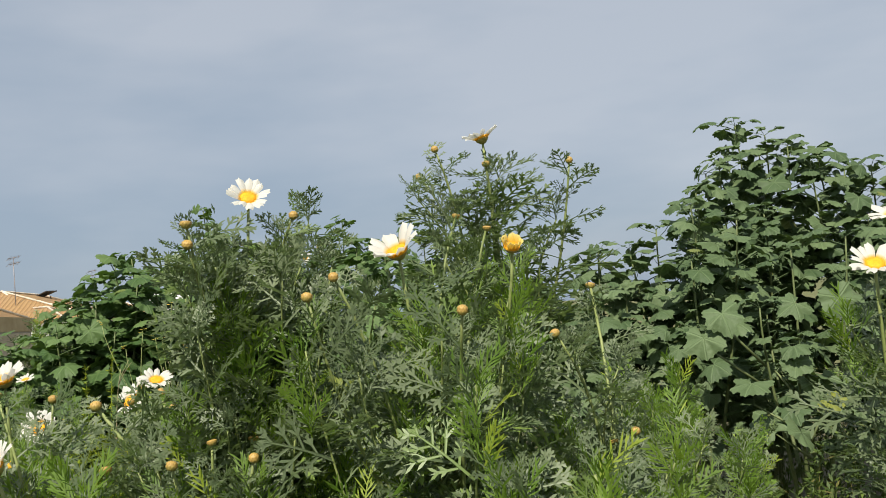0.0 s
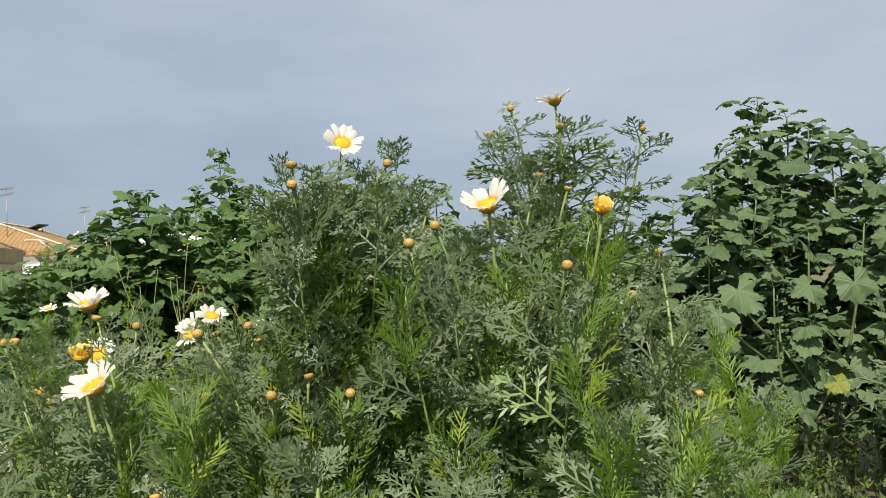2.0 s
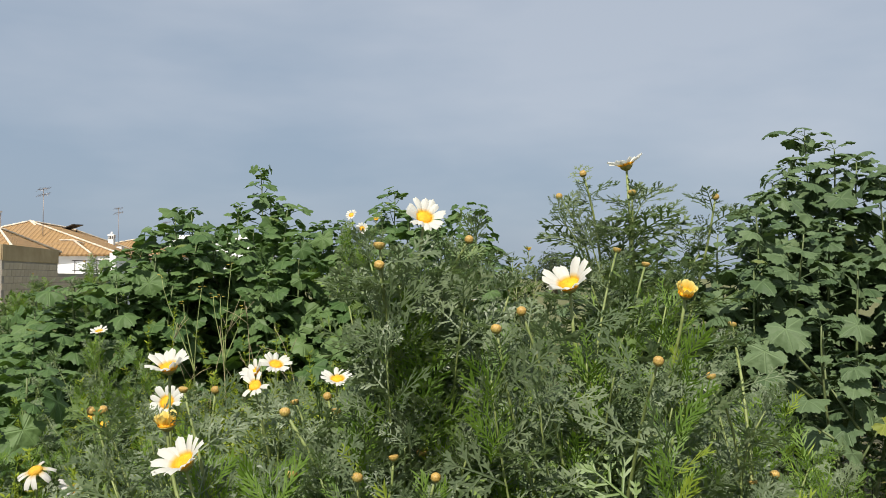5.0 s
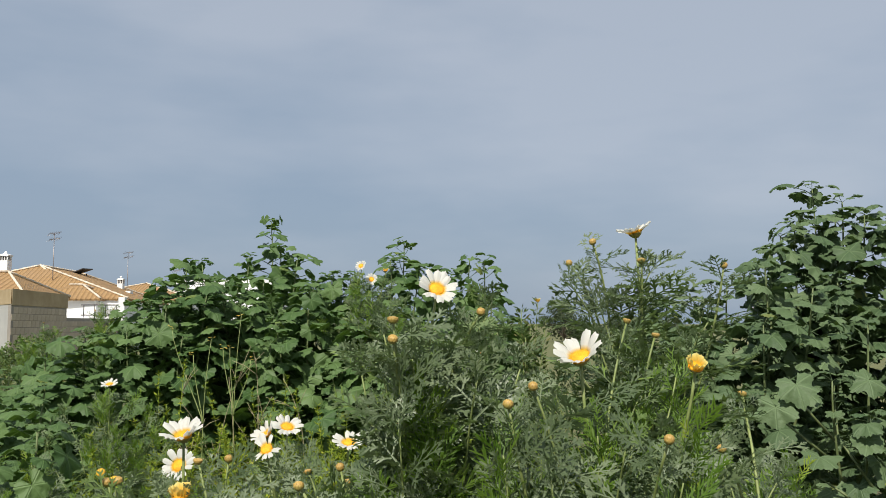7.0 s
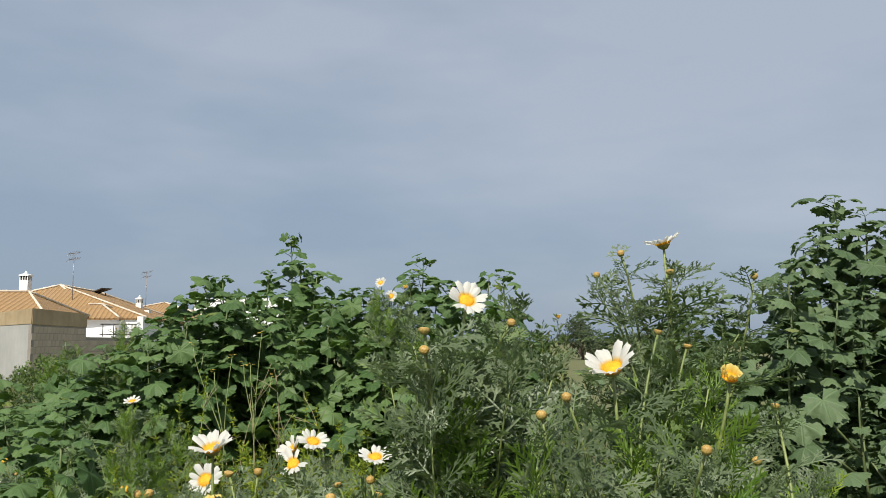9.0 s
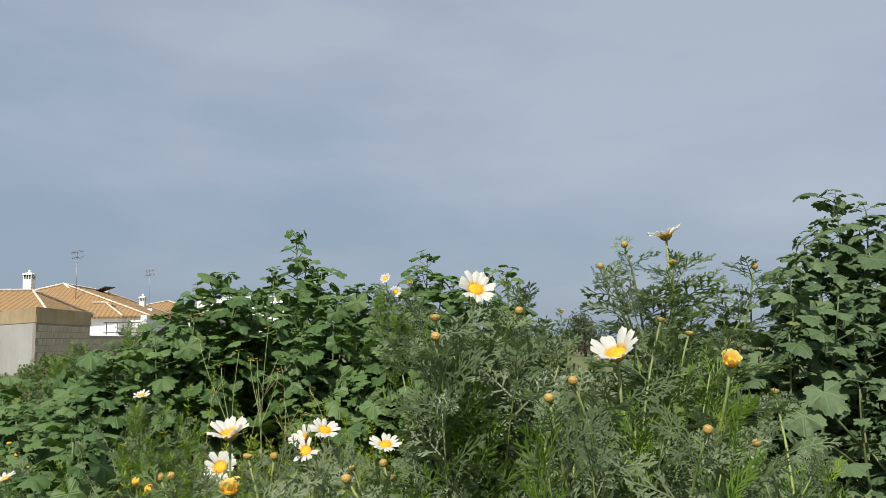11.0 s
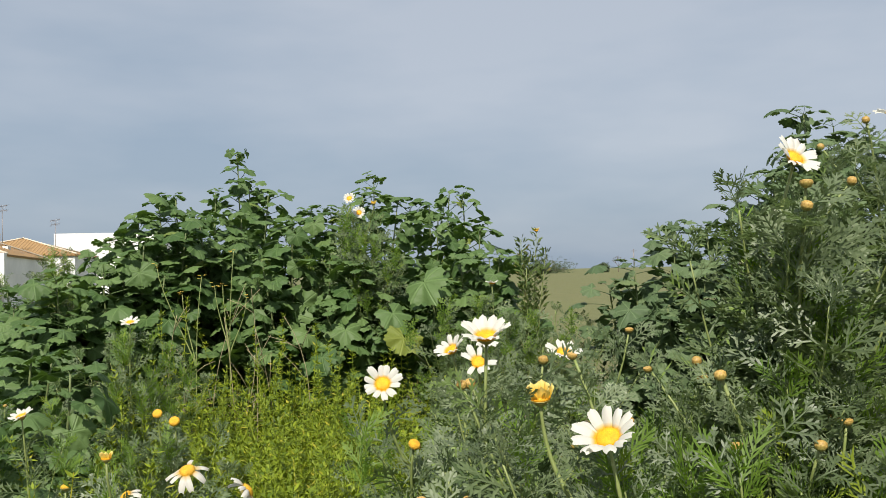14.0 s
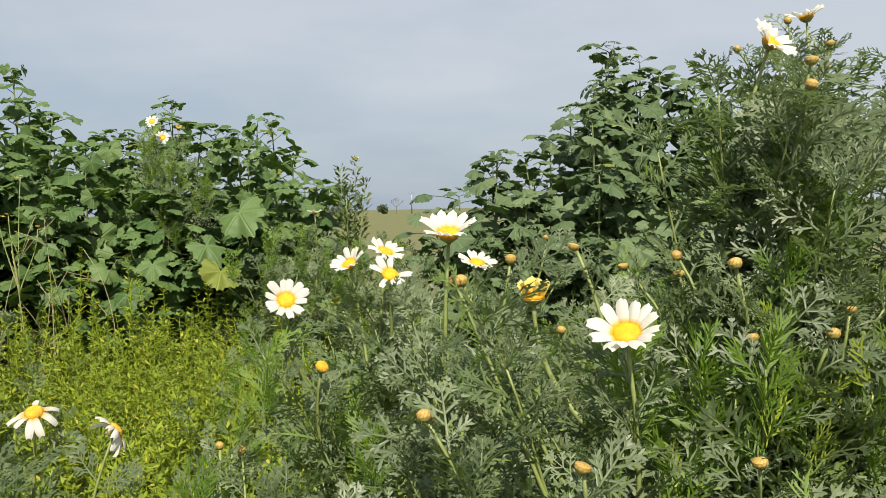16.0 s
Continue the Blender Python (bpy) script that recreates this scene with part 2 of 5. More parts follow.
def field_material():
    """Soil and weeds close by, an olive-green crop field further off, in one sheet."""
    m, n, k, s = shader("field")
    col = mixed(n, k, ranged(n, k, noisy(n, k, 1.7, 6), 0.35, 0.65, 0.0, 1.0), (0.105, 0.112, 0.036), (0.140, 0.135, 0.050))
    col = mixed(n, k, ranged(n, k, noisy(n, k, 0.05, 3), 0.4, 0.65, 0.0, 0.6), col, (0.115, 0.13, 0.04))
    c = n.new("ShaderNodeTexCoord")
    sep = n.new("ShaderNodeSeparateXYZ")
    k.new(c.outputs["Object"], sep.inputs["Vector"])
    near = ranged(n, k, sep.outputs["Y"], 5.0, 12.0, 1.0, 0.0)
    col = mixed(n, k, near, col, (0.085, 0.075, 0.035))
    k.new(col, s.inputs["Base Color"])
    s.inputs["Roughness"].default_value = 0.95
    bumped(n, k, s, noisy(n, k, 8, 6), 0.8, 0.05)
    return m


FIELD = field_material()


# ---- mesh helpers ----
class Shape:
    """Vertices, faces and a second coordinate, gathered in blocks for one mesh."""

    def __init__(self):
        self.count, self.blocks = 0, []      # each block: points, loop indices, face sizes, second coordinates

    def add(self, verts, faces, uv=None):
        pts = np.array([tuple(p) for p in verts], dtype=np.float32)
        loops = np.array([i for f in faces for i in f], dtype=np.int32)
        sizes = np.array([len(f) for f in faces], dtype=np.int32)
        self.take(pts, loops, sizes, np.array([tuple(p) for p in uv], dtype=np.float32) if uv is not None else None)

    def take(self, pts, loops, sizes, uv=None):
        if uv is None:
            uv = np.full((len(pts), 2), 0.5, dtype=np.float32)
        self.blocks.append((pts, loops + self.count, sizes, uv))
        self.count += len(pts)

    def flat(self):
        """All blocks as one."""
        if len(self.blocks) > 1:
            self.blocks = [tuple(np.concatenate(c) for c in zip(*self.blocks))]
        return self.blocks[0]

    def copy_of(self, other, m):
        pts, loops, sizes, uv = other.flat()
        a = np.array(m, dtype=np.float32)
        self.take(pts @ a[:3, :3].T + a[:3, 3], loops, sizes, uv)

    def tube(self, pts, radii, sides=6, cap=True):
        pts = [Vector(p) for p in pts]
        rings, side = [], None
        for i, p in enumerate(pts):
            d = (pts[min(i + 1, len(pts) - 1)] - pts[max(i - 1, 0)]).normalized()
            if side is None:
                side = d.orthogonal().normalized()
            side = (side - d * side.dot(d)).normalized()
            up = d.cross(side)
            rings.append([p + radii[i] * (math.cos(a) * side + math.sin(a) * up) for a in [2 * math.pi * j / sides for j in range(sides)]])
        verts = [q for r in rings for q in r]
        faces = [(i * sides + j, i * sides + (j + 1) % sides, (i + 1) * sides + (j + 1) % sides, (i + 1) * sides + j)
                 for i in range(len(pts) - 1) for j in range(sides)]
        if cap:
            faces += [tuple(range(sides))[::-1], tuple((len(pts) - 1) * sides + j for j in range(sides))]
        self.add(verts, faces)

    def lathe(self, profile, sides=14, swell=None):
        """profile: (radius, z) rows. swell: what to multiply the radius by, from the row and the angle."""
        verts = [(r * (swell(i, a) if swell else 1) * math.cos(a), r * (swell(i, a) if swell else 1) * math.sin(a), z)
                 for i, (r, z) in enumerate(profile) for a in [2 * math.pi * j / sides for j in range(sides)]]
        faces = [(i * sides + j, i * sides + (j + 1) % sides, (i + 1) * sides + (j + 1) % sides, (i + 1) * sides + j)
                 for i in range(len(profile) - 1) for j in range(sides)]
        faces += [tuple(range(sides))[::-1], tuple((len(profile) - 1) * sides + j for j in range(sides))]
        self.add(verts, faces)

    def box(self, lo, hi):
        (x0, y0, z0), (x1, y1, z1) = lo, hi
        self.add([(x0, y0, z0), (x1, y0, z0), (x1, y1, z0), (x0, y1, z0), (x0, y0, z1), (x1, y0, z1), (x1, y1, z1), (x0, y1, z1)],
                 [(0, 3, 2, 1), (4, 5, 6, 7), (0, 1, 5, 4), (1, 2, 6, 5), (2, 3, 7, 6), (3, 0, 4, 7)])

    def prism(self, plan, z0, z1):
        n = len(plan)
        self.add([(x, y, z0) for x, y in plan] + [(x, y, z1) for x, y in plan],
                 [tuple(range(n))[::-1], tuple(range(n, 2 * n))] + [(i, (i + 1) % n, n + (i + 1) % n, n + i) for i in range(n)])

    def mesh(self, name, material, smooth=True):
        pts, loops, sizes, uv = self.flat()
        me = bpy.data.meshes.new(name)
        me.vertices.add(len(pts))
        me.vertices.foreach_set("co", pts.ravel())
        me.loops.add(len(loops))
        me.loops.foreach_set("vertex_index", loops)
        me.polygons.add(len(sizes))
        me.polygons.foreach_set("loop_start", np.concatenate(([0], np.cumsum(sizes)[:-1])).astype(np.int32))
        me.update(calc_edges=True)
        me.materials.append(material)
        me.polygons.foreach_set("use_smooth", np.full(len(sizes), smooth))
        layer = me.uv_layers.new(name="vein")
        layer.data.foreach_set("uv", uv[loops].ravel())
        me.validate()
        me.update()
        return me


def part(name, mesh, parent, m=None, label="", kind=""):
    ob = new(name, mesh)
    ob.parent = parent
    if m is not None:
        ob.matrix_basis = m
    return tagged(ob, label, kind=kind)


def thing(name, at, label, category, group="", kind=""):
    ob = new(name)
    ob.empty_display_size = 0.05
    ob.location = at
    return tagged(ob, label, category, group, kind)


def axes(origin, along, up, scale=1.0, roll=0.0):
    """A pose whose y runs along a direction and whose z is as near to up as it can be."""
    y = Vector(along).normalized()
    u = Vector(up)
    x = y.cross(u)
    x = x.normalized() if x.length > 1e-5 else y.orthogonal().normalized()
    z = x.cross(y)
    m = Matrix((x, y, z)).transposed().to_4x4()
    return Matrix.Translation(origin) @ m @ Matrix.Rotation(roll, 4, "Y") @ Matrix.Diagonal((scale, scale, scale, 1))


def bezier(a, b, c, d, n):
    a, b, c, d = Vector(a), Vector(b), Vector(c), Vector(d)
    return [(1 - t) ** 3 * a + 3 * (1 - t) ** 2 * t * b + 3 * (1 - t) * t * t * c + t ** 3 * d for t in [i / (n - 1) for i in range(n)]]


# ---- leaf, petal and bud shapes ----
def feather_leaf(seed, pairs=5, lobes=2, width=1.0):
    """A deeply cut daisy leaf of unit length along y: narrow fingers on each side, arching over towards its tip."""
    r = random.Random(seed)
    s = Shape()
    droop, bend = r.uniform(0.1, 0.6), r.uniform(-0.15, 0.15)

    def spine(t):
        return Vector((bend * t * t, t * (1 - 0.12 * droop), 0.35 * t - droop * t * t))

    n = 6
    pts = [spine(i / n) for i in range(n + 1)]
    w = [0.020 * width * (1 - 0.5 * i / n) for i in range(n + 1)]
    s.add([p + Vector((sx * w[i], 0, 0.012 * abs(sx))) for i, p in enumerate(pts) for sx in (-1, 0, 1)],
          [(3 * i + j, 3 * i + j + 1, 3 * i + j + 4, 3 * i + j + 3) for i in range(n) for j in (0, 1)])

    def lobe(p, d, up, ln, wd, keeled=False):
        """One finger: broadest past its middle, with a short point and a low keel."""
        side = d.cross(up).normalized() * wd
        if not keeled:
            s.add([p - 0.6 * side, p + 0.6 * side, p + d * ln * 0.62 + side, p + d * ln + up * r.uniform(-0.04, 0.02), p + d * ln * 0.62 - side], [(0, 1, 2, 3, 4)])
            return
        keel = up * -0.35 * wd
        s.add([p - 0.6 * side, p + keel, p + 0.6 * side, p + d * ln * 0.62 + side, p + d * ln * 0.62 + keel, p + d * ln * 0.62 - side, p + d * ln + up * r.uniform(-0.04, 0.02)],
              [(0, 1, 4, 5), (1, 2, 3, 4), (5, 4, 6), (4, 3, 6)])

    up = Vector((0, 0, 1))
    for i in range(pairs):
        t = 0.24 + 0.66 * i / (pairs - 1)
        size = 0.43 * math.sin(math.pi * (0.20 + 0.66 * t)) ** 0.9 * r.uniform(0.8, 1.15)
        ang = radians(60 - 26 * t + r.uniform(-8, 8))
        for sx in (-1, 1):
            p = spine(min(0.95, t + r.uniform(-0.03, 0.03)))
            d = Vector((sx * math.sin(ang), math.cos(ang), r.uniform(-0.2, 0.3))).normalized()
            side = d.cross(up).normalized()
            lobe(p, d, up, size, 0.0215 * width, width <= 1)
            for j in range(lobes):
                f = 0.42 + 0.28 * j
                for k in (-1, 1):
                    e = (d * 0.85 + k * side * 0.62 + up * r.uniform(-0.12, 0.3)).normalized()
                    lobe(p + d * size * f, e, up, size * (0.40 - 0.08 * j) * r.uniform(0.75, 1.25), 0.0200 * width)
    for k in (-0.5, 0, 0.5):
        lobe(spine(0.93), Vector((bend + k, 1, -0.2)).normalized(), up, 0.15 - 0.08 * abs(k), 0.023 * width)
    return s


FEATHER = [feather_leaf(10 + i, 4 + i % 2, 2) for i in range(7)]

def tuft_leaf(seed):
    """A young leaf of unit length along y: a thin rib with long, narrow, forward-swept fingers."""
    r = random.Random(seed)
    s = Shape()
    bend, droop = r.uniform(-0.2, 0.2), r.uniform(-0.1, 0.35)

    def spine(t):
        return Vector((bend * t * t, t, 0.15 * t - droop * t * t))

    def blade(p, d, ln, wd):
        side = d.cross(Vector((0, 0, 1))).normalized() * wd
        s.add([p - 0.7 * side, p + 0.7 * side, p + d * ln * 0.6 + side, p + d * ln, p + d * ln * 0.6 - side], [(0, 1, 2, 3, 4)])

    for i in range(4):
        p, q = spine(i / 4), spine((i + 1) / 4)
        blade(p, (q - p).normalized(), 1.1 * (q - p).length, 0.018)
    for i in range(6):
        t = 0.15 + 0.72 * i / 5
        for sx in (-1, 1):
            ang = radians(r.uniform(24, 46) * (1.05 - 0.3 * t))
            d = Vector((sx * math.sin(ang), math.cos(ang), r.uniform(-0.15, 0.35))).normalized()
            ln = 0.46 * math.sin(math.pi * (0.25 + 0.6 * t)) * r.uniform(0.7, 1.2)
            blade(spine(t), d, ln, 0.0195)
            if r.random() < 0.6:
                e = (d + Vector((-sx * r.uniform(0.2, 0.6), r.uniform(0.1, 0.4), r.uniform(-0.2, 0.2)))).normalized()
                blade(spine(t) + d * ln * 0.45, e, ln * 0.5, 0.017)
    return s


TUFT = [tuft_leaf(50 + i) for i in range(5)]
SHOOT_MESH = [s.mesh("shoot_leaf", SHOOT_LEAF) for s in TUFT]
FEATHER_MESH = [s.mesh("daisy_leaf", DAISY_LEAF) for s in FEATHER]
SIMPLE = [feather_leaf(30 + i, 5, 1, 1.15) for i in range(4)]
FAR_FEATHER = [feather_leaf(40 + i, 4, 1, 1.4) for i in range(3)]


def mallow_leaf(seed, flat, count=80):
    """A palmate mallow leaf of unit radius on its stalk: five blunt lobes, scalloped edge, pleated along its ribs; the stalk starts at the origin."""
    r = random.Random(seed)
    s = Shape()
    rise, pitch = (r.uniform(8, 42), r.uniform(0, 26)) if flat else (r.uniform(5, 45), r.uniform(25, 80))
    reach = r.uniform(1.5, 2.3) if flat else 1.35
    stalk = bezier((0, 0, 0), (0, 0.4 * reach, 0.18 * reach), (0, (0.4 + 0.4 * math.cos(radians(rise))) * reach, 0.6 * reach * math.sin(radians(rise))),
                   (0, reach * math.cos(radians(rise)) + 0.2, reach * math.sin(radians(rise))), 5)
    s.tube(stalk, [0.038, 0.032, 0.030, 0.028, 0.027], 4, False)
    end = stalk[-1]
    p = radians(pitch)
    tip, side, up = Vector((0, math.cos(p), -math.sin(p))), Vector((1, 0, 0)), Vector((0, math.sin(p), math.cos(p)))
    turn = r.uniform(-0.25, 0.25)
    step = 60
    deep = r.uniform(0.18, 0.32)
    fold, cup, wav, ph = r.uniform(0.10, 0.20), r.uniform(0.10, 0.55) if flat else r.uniform(0.05, 0.42), r.uniform(0.08, 0.20), r.uniform(0, 6)
    long = [r.uniform(0.88, 1.10) for _ in range(7)]
    verts, uv = [end], [(0.0, 0.0)]
    rings = (0.36, 0.72, 1.0) if count > 50 else (0.60, 1.0)
    last = len(rings) - 1
    for ring, rr in enumerate(rings):
        for i in range(count + 1):
            deg = -156 + 312 * i / count
            near = round(deg / step)
            lob = 0.5 + 0.5 * math.cos(2 * math.pi * deg / step)
            edge = (1 - deep + deep * lob ** 0.55) * (1 - 0.14 * abs(deg) / 156) * (1 + (long[near + 3] - 1) * lob)
            if ring == last:
                edge *= 1 + 0.045 * math.cos(2 * math.pi * deg / 15.0 + 0.5) + r.uniform(-0.02, 0.02)
            soft = 1 - deep * 0.45 + deep * 0.45 * lob
            q = edge * rr if ring == last else soft * rr * (1 - 0.10 * abs(deg) / 156)
            a = radians(deg) + turn
            z = -cup * q * q + fold * (lob - 0.5) * q + wav * q * q * math.sin(3 * a + ph) + 0.05 * q * q * math.sin(9 * a + 2 * ph) * (ring == last)
            verts.append(end + q * (math.cos(a) * tip + math.sin(a) * side) + z * up)
            off = abs(((deg + step / 2) % step) - step / 2)
            uv.append((q * math.sin(radians(off)), q))
    n = count + 1
    faces = [(0, 1 + i, 2 + i) for i in range(count)]
    for ring in range(last):
        o = 1 + ring * n
        faces += [(o + i, o + n + i, o + n + i + 1, o + i + 1) for i in range(count)]
    s.add(verts, faces, uv)
    return s


MALLOW = [mallow_leaf(70 + i, i < 5) for i in range(11)]
OLD_LEAF = leafy("yellowing_leaf", (0.15, 0.19, 0.03), (0.22, 0.25, 0.05), (0.20, 0.10, 0.03), (0.30, 0.28, 0.02), 0.3, 0.55, veins=True, spots=9)
PLAIN_MALLOW = [mallow_leaf(70 + i, i < 5, 42) for i in range(11)]
MALLOW_MESH = [s.mesh("mallow_leaf", MALLOW_LEAF) for s in MALLOW]
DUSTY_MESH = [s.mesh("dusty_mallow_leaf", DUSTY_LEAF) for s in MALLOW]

OLD_LEAF_MESH = mallow_leaf(99, False).mesh("yellowing_leaf", OLD_LEAF)


def petal_shape(seed, length=0.0250, width=0.0113, curl=0.0):
    """A strap-shaped ray petal: narrow at its base, blunt and notched at its end, lightly ribbed."""
    r = random.Random(seed)
    s = Shape()
    rows, cols = 8, 4
    verts, uv = [], []
    skew = r.uniform(-0.08, 0.08)
    for i in range(rows + 1):
        t = i / rows
        w = width * 0.5 * (0.42 + 0.58 * math.sin(math.pi * min(0.5, 0.10 + 0.62 * t)))
        if t > 0.7:
            w *= 1 - 0.40 * ((t - 0.7) / 0.3) ** 2
        for j in range(cols + 1):
            u = j / cols * 2 - 1
            end = length * t
            if i == rows:
                end -= length * (0.05 * u * u + (0.06 if j in (1, 3) else 0.0) * r.uniform(0.2, 1.4))
            z = 0.0010 * math.cos(3 * math.pi * u) * t - curl * length * t * t + 0.0025 * math.sin(2.4 * t) - 0.0012 * u * u
            verts.append((u * w + skew * length * t * t, end, z))
            uv.append((abs(u), t))
    c = cols + 1
    s.add(verts, [(i * c + j, i * c + j + 1, (i + 1) * c + j + 1, (i + 1) * c + j) for i in range(rows) for j in range(cols)], uv)
    return s


PETALS = [petal_shape(i, curl=c).mesh("petal", PETAL) for i, c in enumerate((0.0, 0.06, -0.06, 0.10))]
YOUNG = [petal_shape(20 + i, 0.0145, 0.0105, -0.25).mesh("young_petal", YOUNG_PETAL) for i in range(2)]
OLD = [petal_shape(30 + i, 0.023, 0.0095, c).mesh("withered_petal", OLD_PETAL) for i, c in enumerate((0.2, 0.6, 0.35))]


def disc_shape(radius=0.0116, height=0.0044):
    """A domed disc with its florets as small knobs in a spiral."""
    s = Shape()
    s.lathe([(radius * 0.9, -0.002), (radius, 0.0), (radius * 0.93, height * 0.5), (radius * 0.7, height * 0.85), (radius * 0.35, height), (0.0004, height * 0.97)], 14)
    for i in range(90):
        f = math.sqrt((i + 0.5) / 90)
        a = i * 2.39996
        x, y, z = f * radius * math.cos(a), f * radius * math.sin(a), height * (1 - f ** 2.6)
        h, w = 0.0011, 0.0008
        s.add([(x - w, y, z), (x, y - w, z), (x + w, y, z), (x, y + w, z), (x * 1.05, y * 1.05, z + h)], [(0, 1, 4), (1, 2, 4), (2, 3, 4), (3, 0, 4)])
    return s


DISC_MESH = disc_shape().mesh("flower_disc", DISC)
OLD_DISC_MESH = disc_shape(0.0115, 0.0062).mesh("old_disc", ORANGE)


def bract_cup(radius, depth, rows, close, crown=0.78):
    """A cup (close 0) or a shut bud (close 1) whose surface swells into overlapping scales. crown: how high it bulges."""
    s = Shape()
    steps = 3 * rows
    prof = []
    for i in range(steps + 1):
        t = i / steps
        if close:
            a = math.pi * (0.06 + 0.90 * t)
            prof.append((radius * math.sin(a) ** 0.85, -depth * math.cos(a) * (0.95 if t < 0.5 else crown)))
        else:
            prof.append((radius * math.sin(math.pi * (0.10 + 0.42 * t)), -depth * (1 - t) ** 1.2))

    def swell(i, a):
        ring, f = divmod(i, 3)
        wave = 0.5 + 0.5 * math.cos(9 * a + math.pi * (ring % 2))
        return 1 + 0.09 * wave * (f / 2.0) - 0.03 * (f == 0)

    s.lathe(prof, 36, swell)
    s.blocks[-1][3][:, 0] = [(0.5 + 0.5 * math.cos(9 * a + math.pi * (i // 3 % 2))) * (1 - 0.3 * (i % 3 == 0))
                             for i in range(steps + 1) for a in [2 * math.pi * j / 36 for j in range(36)]]
    return s


CUP_MESH = bract_cup(0.0108, 0.0085, 3, 0).mesh("calyx", CALYX)
BUD_MESHES = [bract_cup(0.0058 + 0.0006 * (i % 3), 0.0064 + 0.0004 * (i % 3), 4, 1, (0.85, 0.75, 0.35, 0.2)[i]).mesh("bud", BUD) for i in range(4)]


# ---- plants ----
def flower(parent, at, facing, kind, rng, size=1.0):
    """A flower head as one part of its plant; the petals are its pieces."""
    z = Vector(facing).normalized()
    m = axes(at, z.orthogonal(), z, size, 0)
    m = m @ Matrix.Rotation(rng.uniform(0, 6), 4, "Z")
    if kind == "spent":
        head = part("flower_head", OLD_DISC_MESH, parent, m, "orange spent head without petals")
        part("calyx", CUP_MESH, head, Matrix.Translation((0, 0, -0.001)), "scaly tan-green calyx")
        return head
    if kind == "bud":
        return part("bud", rng.choice(BUD_MESHES), parent, m)
    head = part("flower_head", OLD_DISC_MESH if kind == "withered" else DISC_MESH, parent, m,
                {"open": "yellow disc with white petals", "bowl": "yellow disc in a shallow bowl of white petals", "cup": "yellow disc in a cup of white petals", "half": "half-open head with cream petals", "ragged": "yellow disc with few petals left", "withered": "brown-orange disc with drooping petals"}[kind])
    part("calyx", CUP_MESH, head, Matrix.Translation((0, 0, -0.001)), "scaly tan-green calyx")
    n = {"open": rng.choice((12, 13, 14)), "bowl": 13, "cup": 12, "half": 11, "ragged": 9, "withered": 11}[kind]
    lift = {"open": rng.uniform(16, 26), "bowl": 34, "cup": 38, "half": 50, "ragged": 14, "withered": -14}[kind]
    pool = {"open": PETALS, "bowl": PETALS, "cup": PETALS, "half": YOUNG, "ragged": PETALS, "withered": OLD}[kind]
    for i in range(n):
        a = 2 * math.pi * (i + rng.uniform(-0.28, 0.28)) / n
        if kind == "ragged" and rng.random() < 0.2:
            continue
        tilt = radians(lift + rng.uniform(-9, 9) * (2.2 if kind in ("ragged", "withered") else 1))
        k = rng.uniform(0.84, 1.10)
        pm = Matrix.Rotation(a, 4, "Z") @ Matrix.Translation((0, 0.0088, 0.0003 * (i % 3))) @ Matrix.Rotation(tilt, 4, "X") @ Matrix.Rotation(rng.uniform(-0.2, 0.2), 4, "Y") @ Matrix.Diagonal((k, k, k, 1))
        part("petal", rng.choice(pool), head, pm)
    return head


GOLD = 2.39996


PLANNED = []


def daisy(*values, **named):
    """Notes a daisy, to be grown once all the flower heads are known."""
    PLANNED.append((values, named))


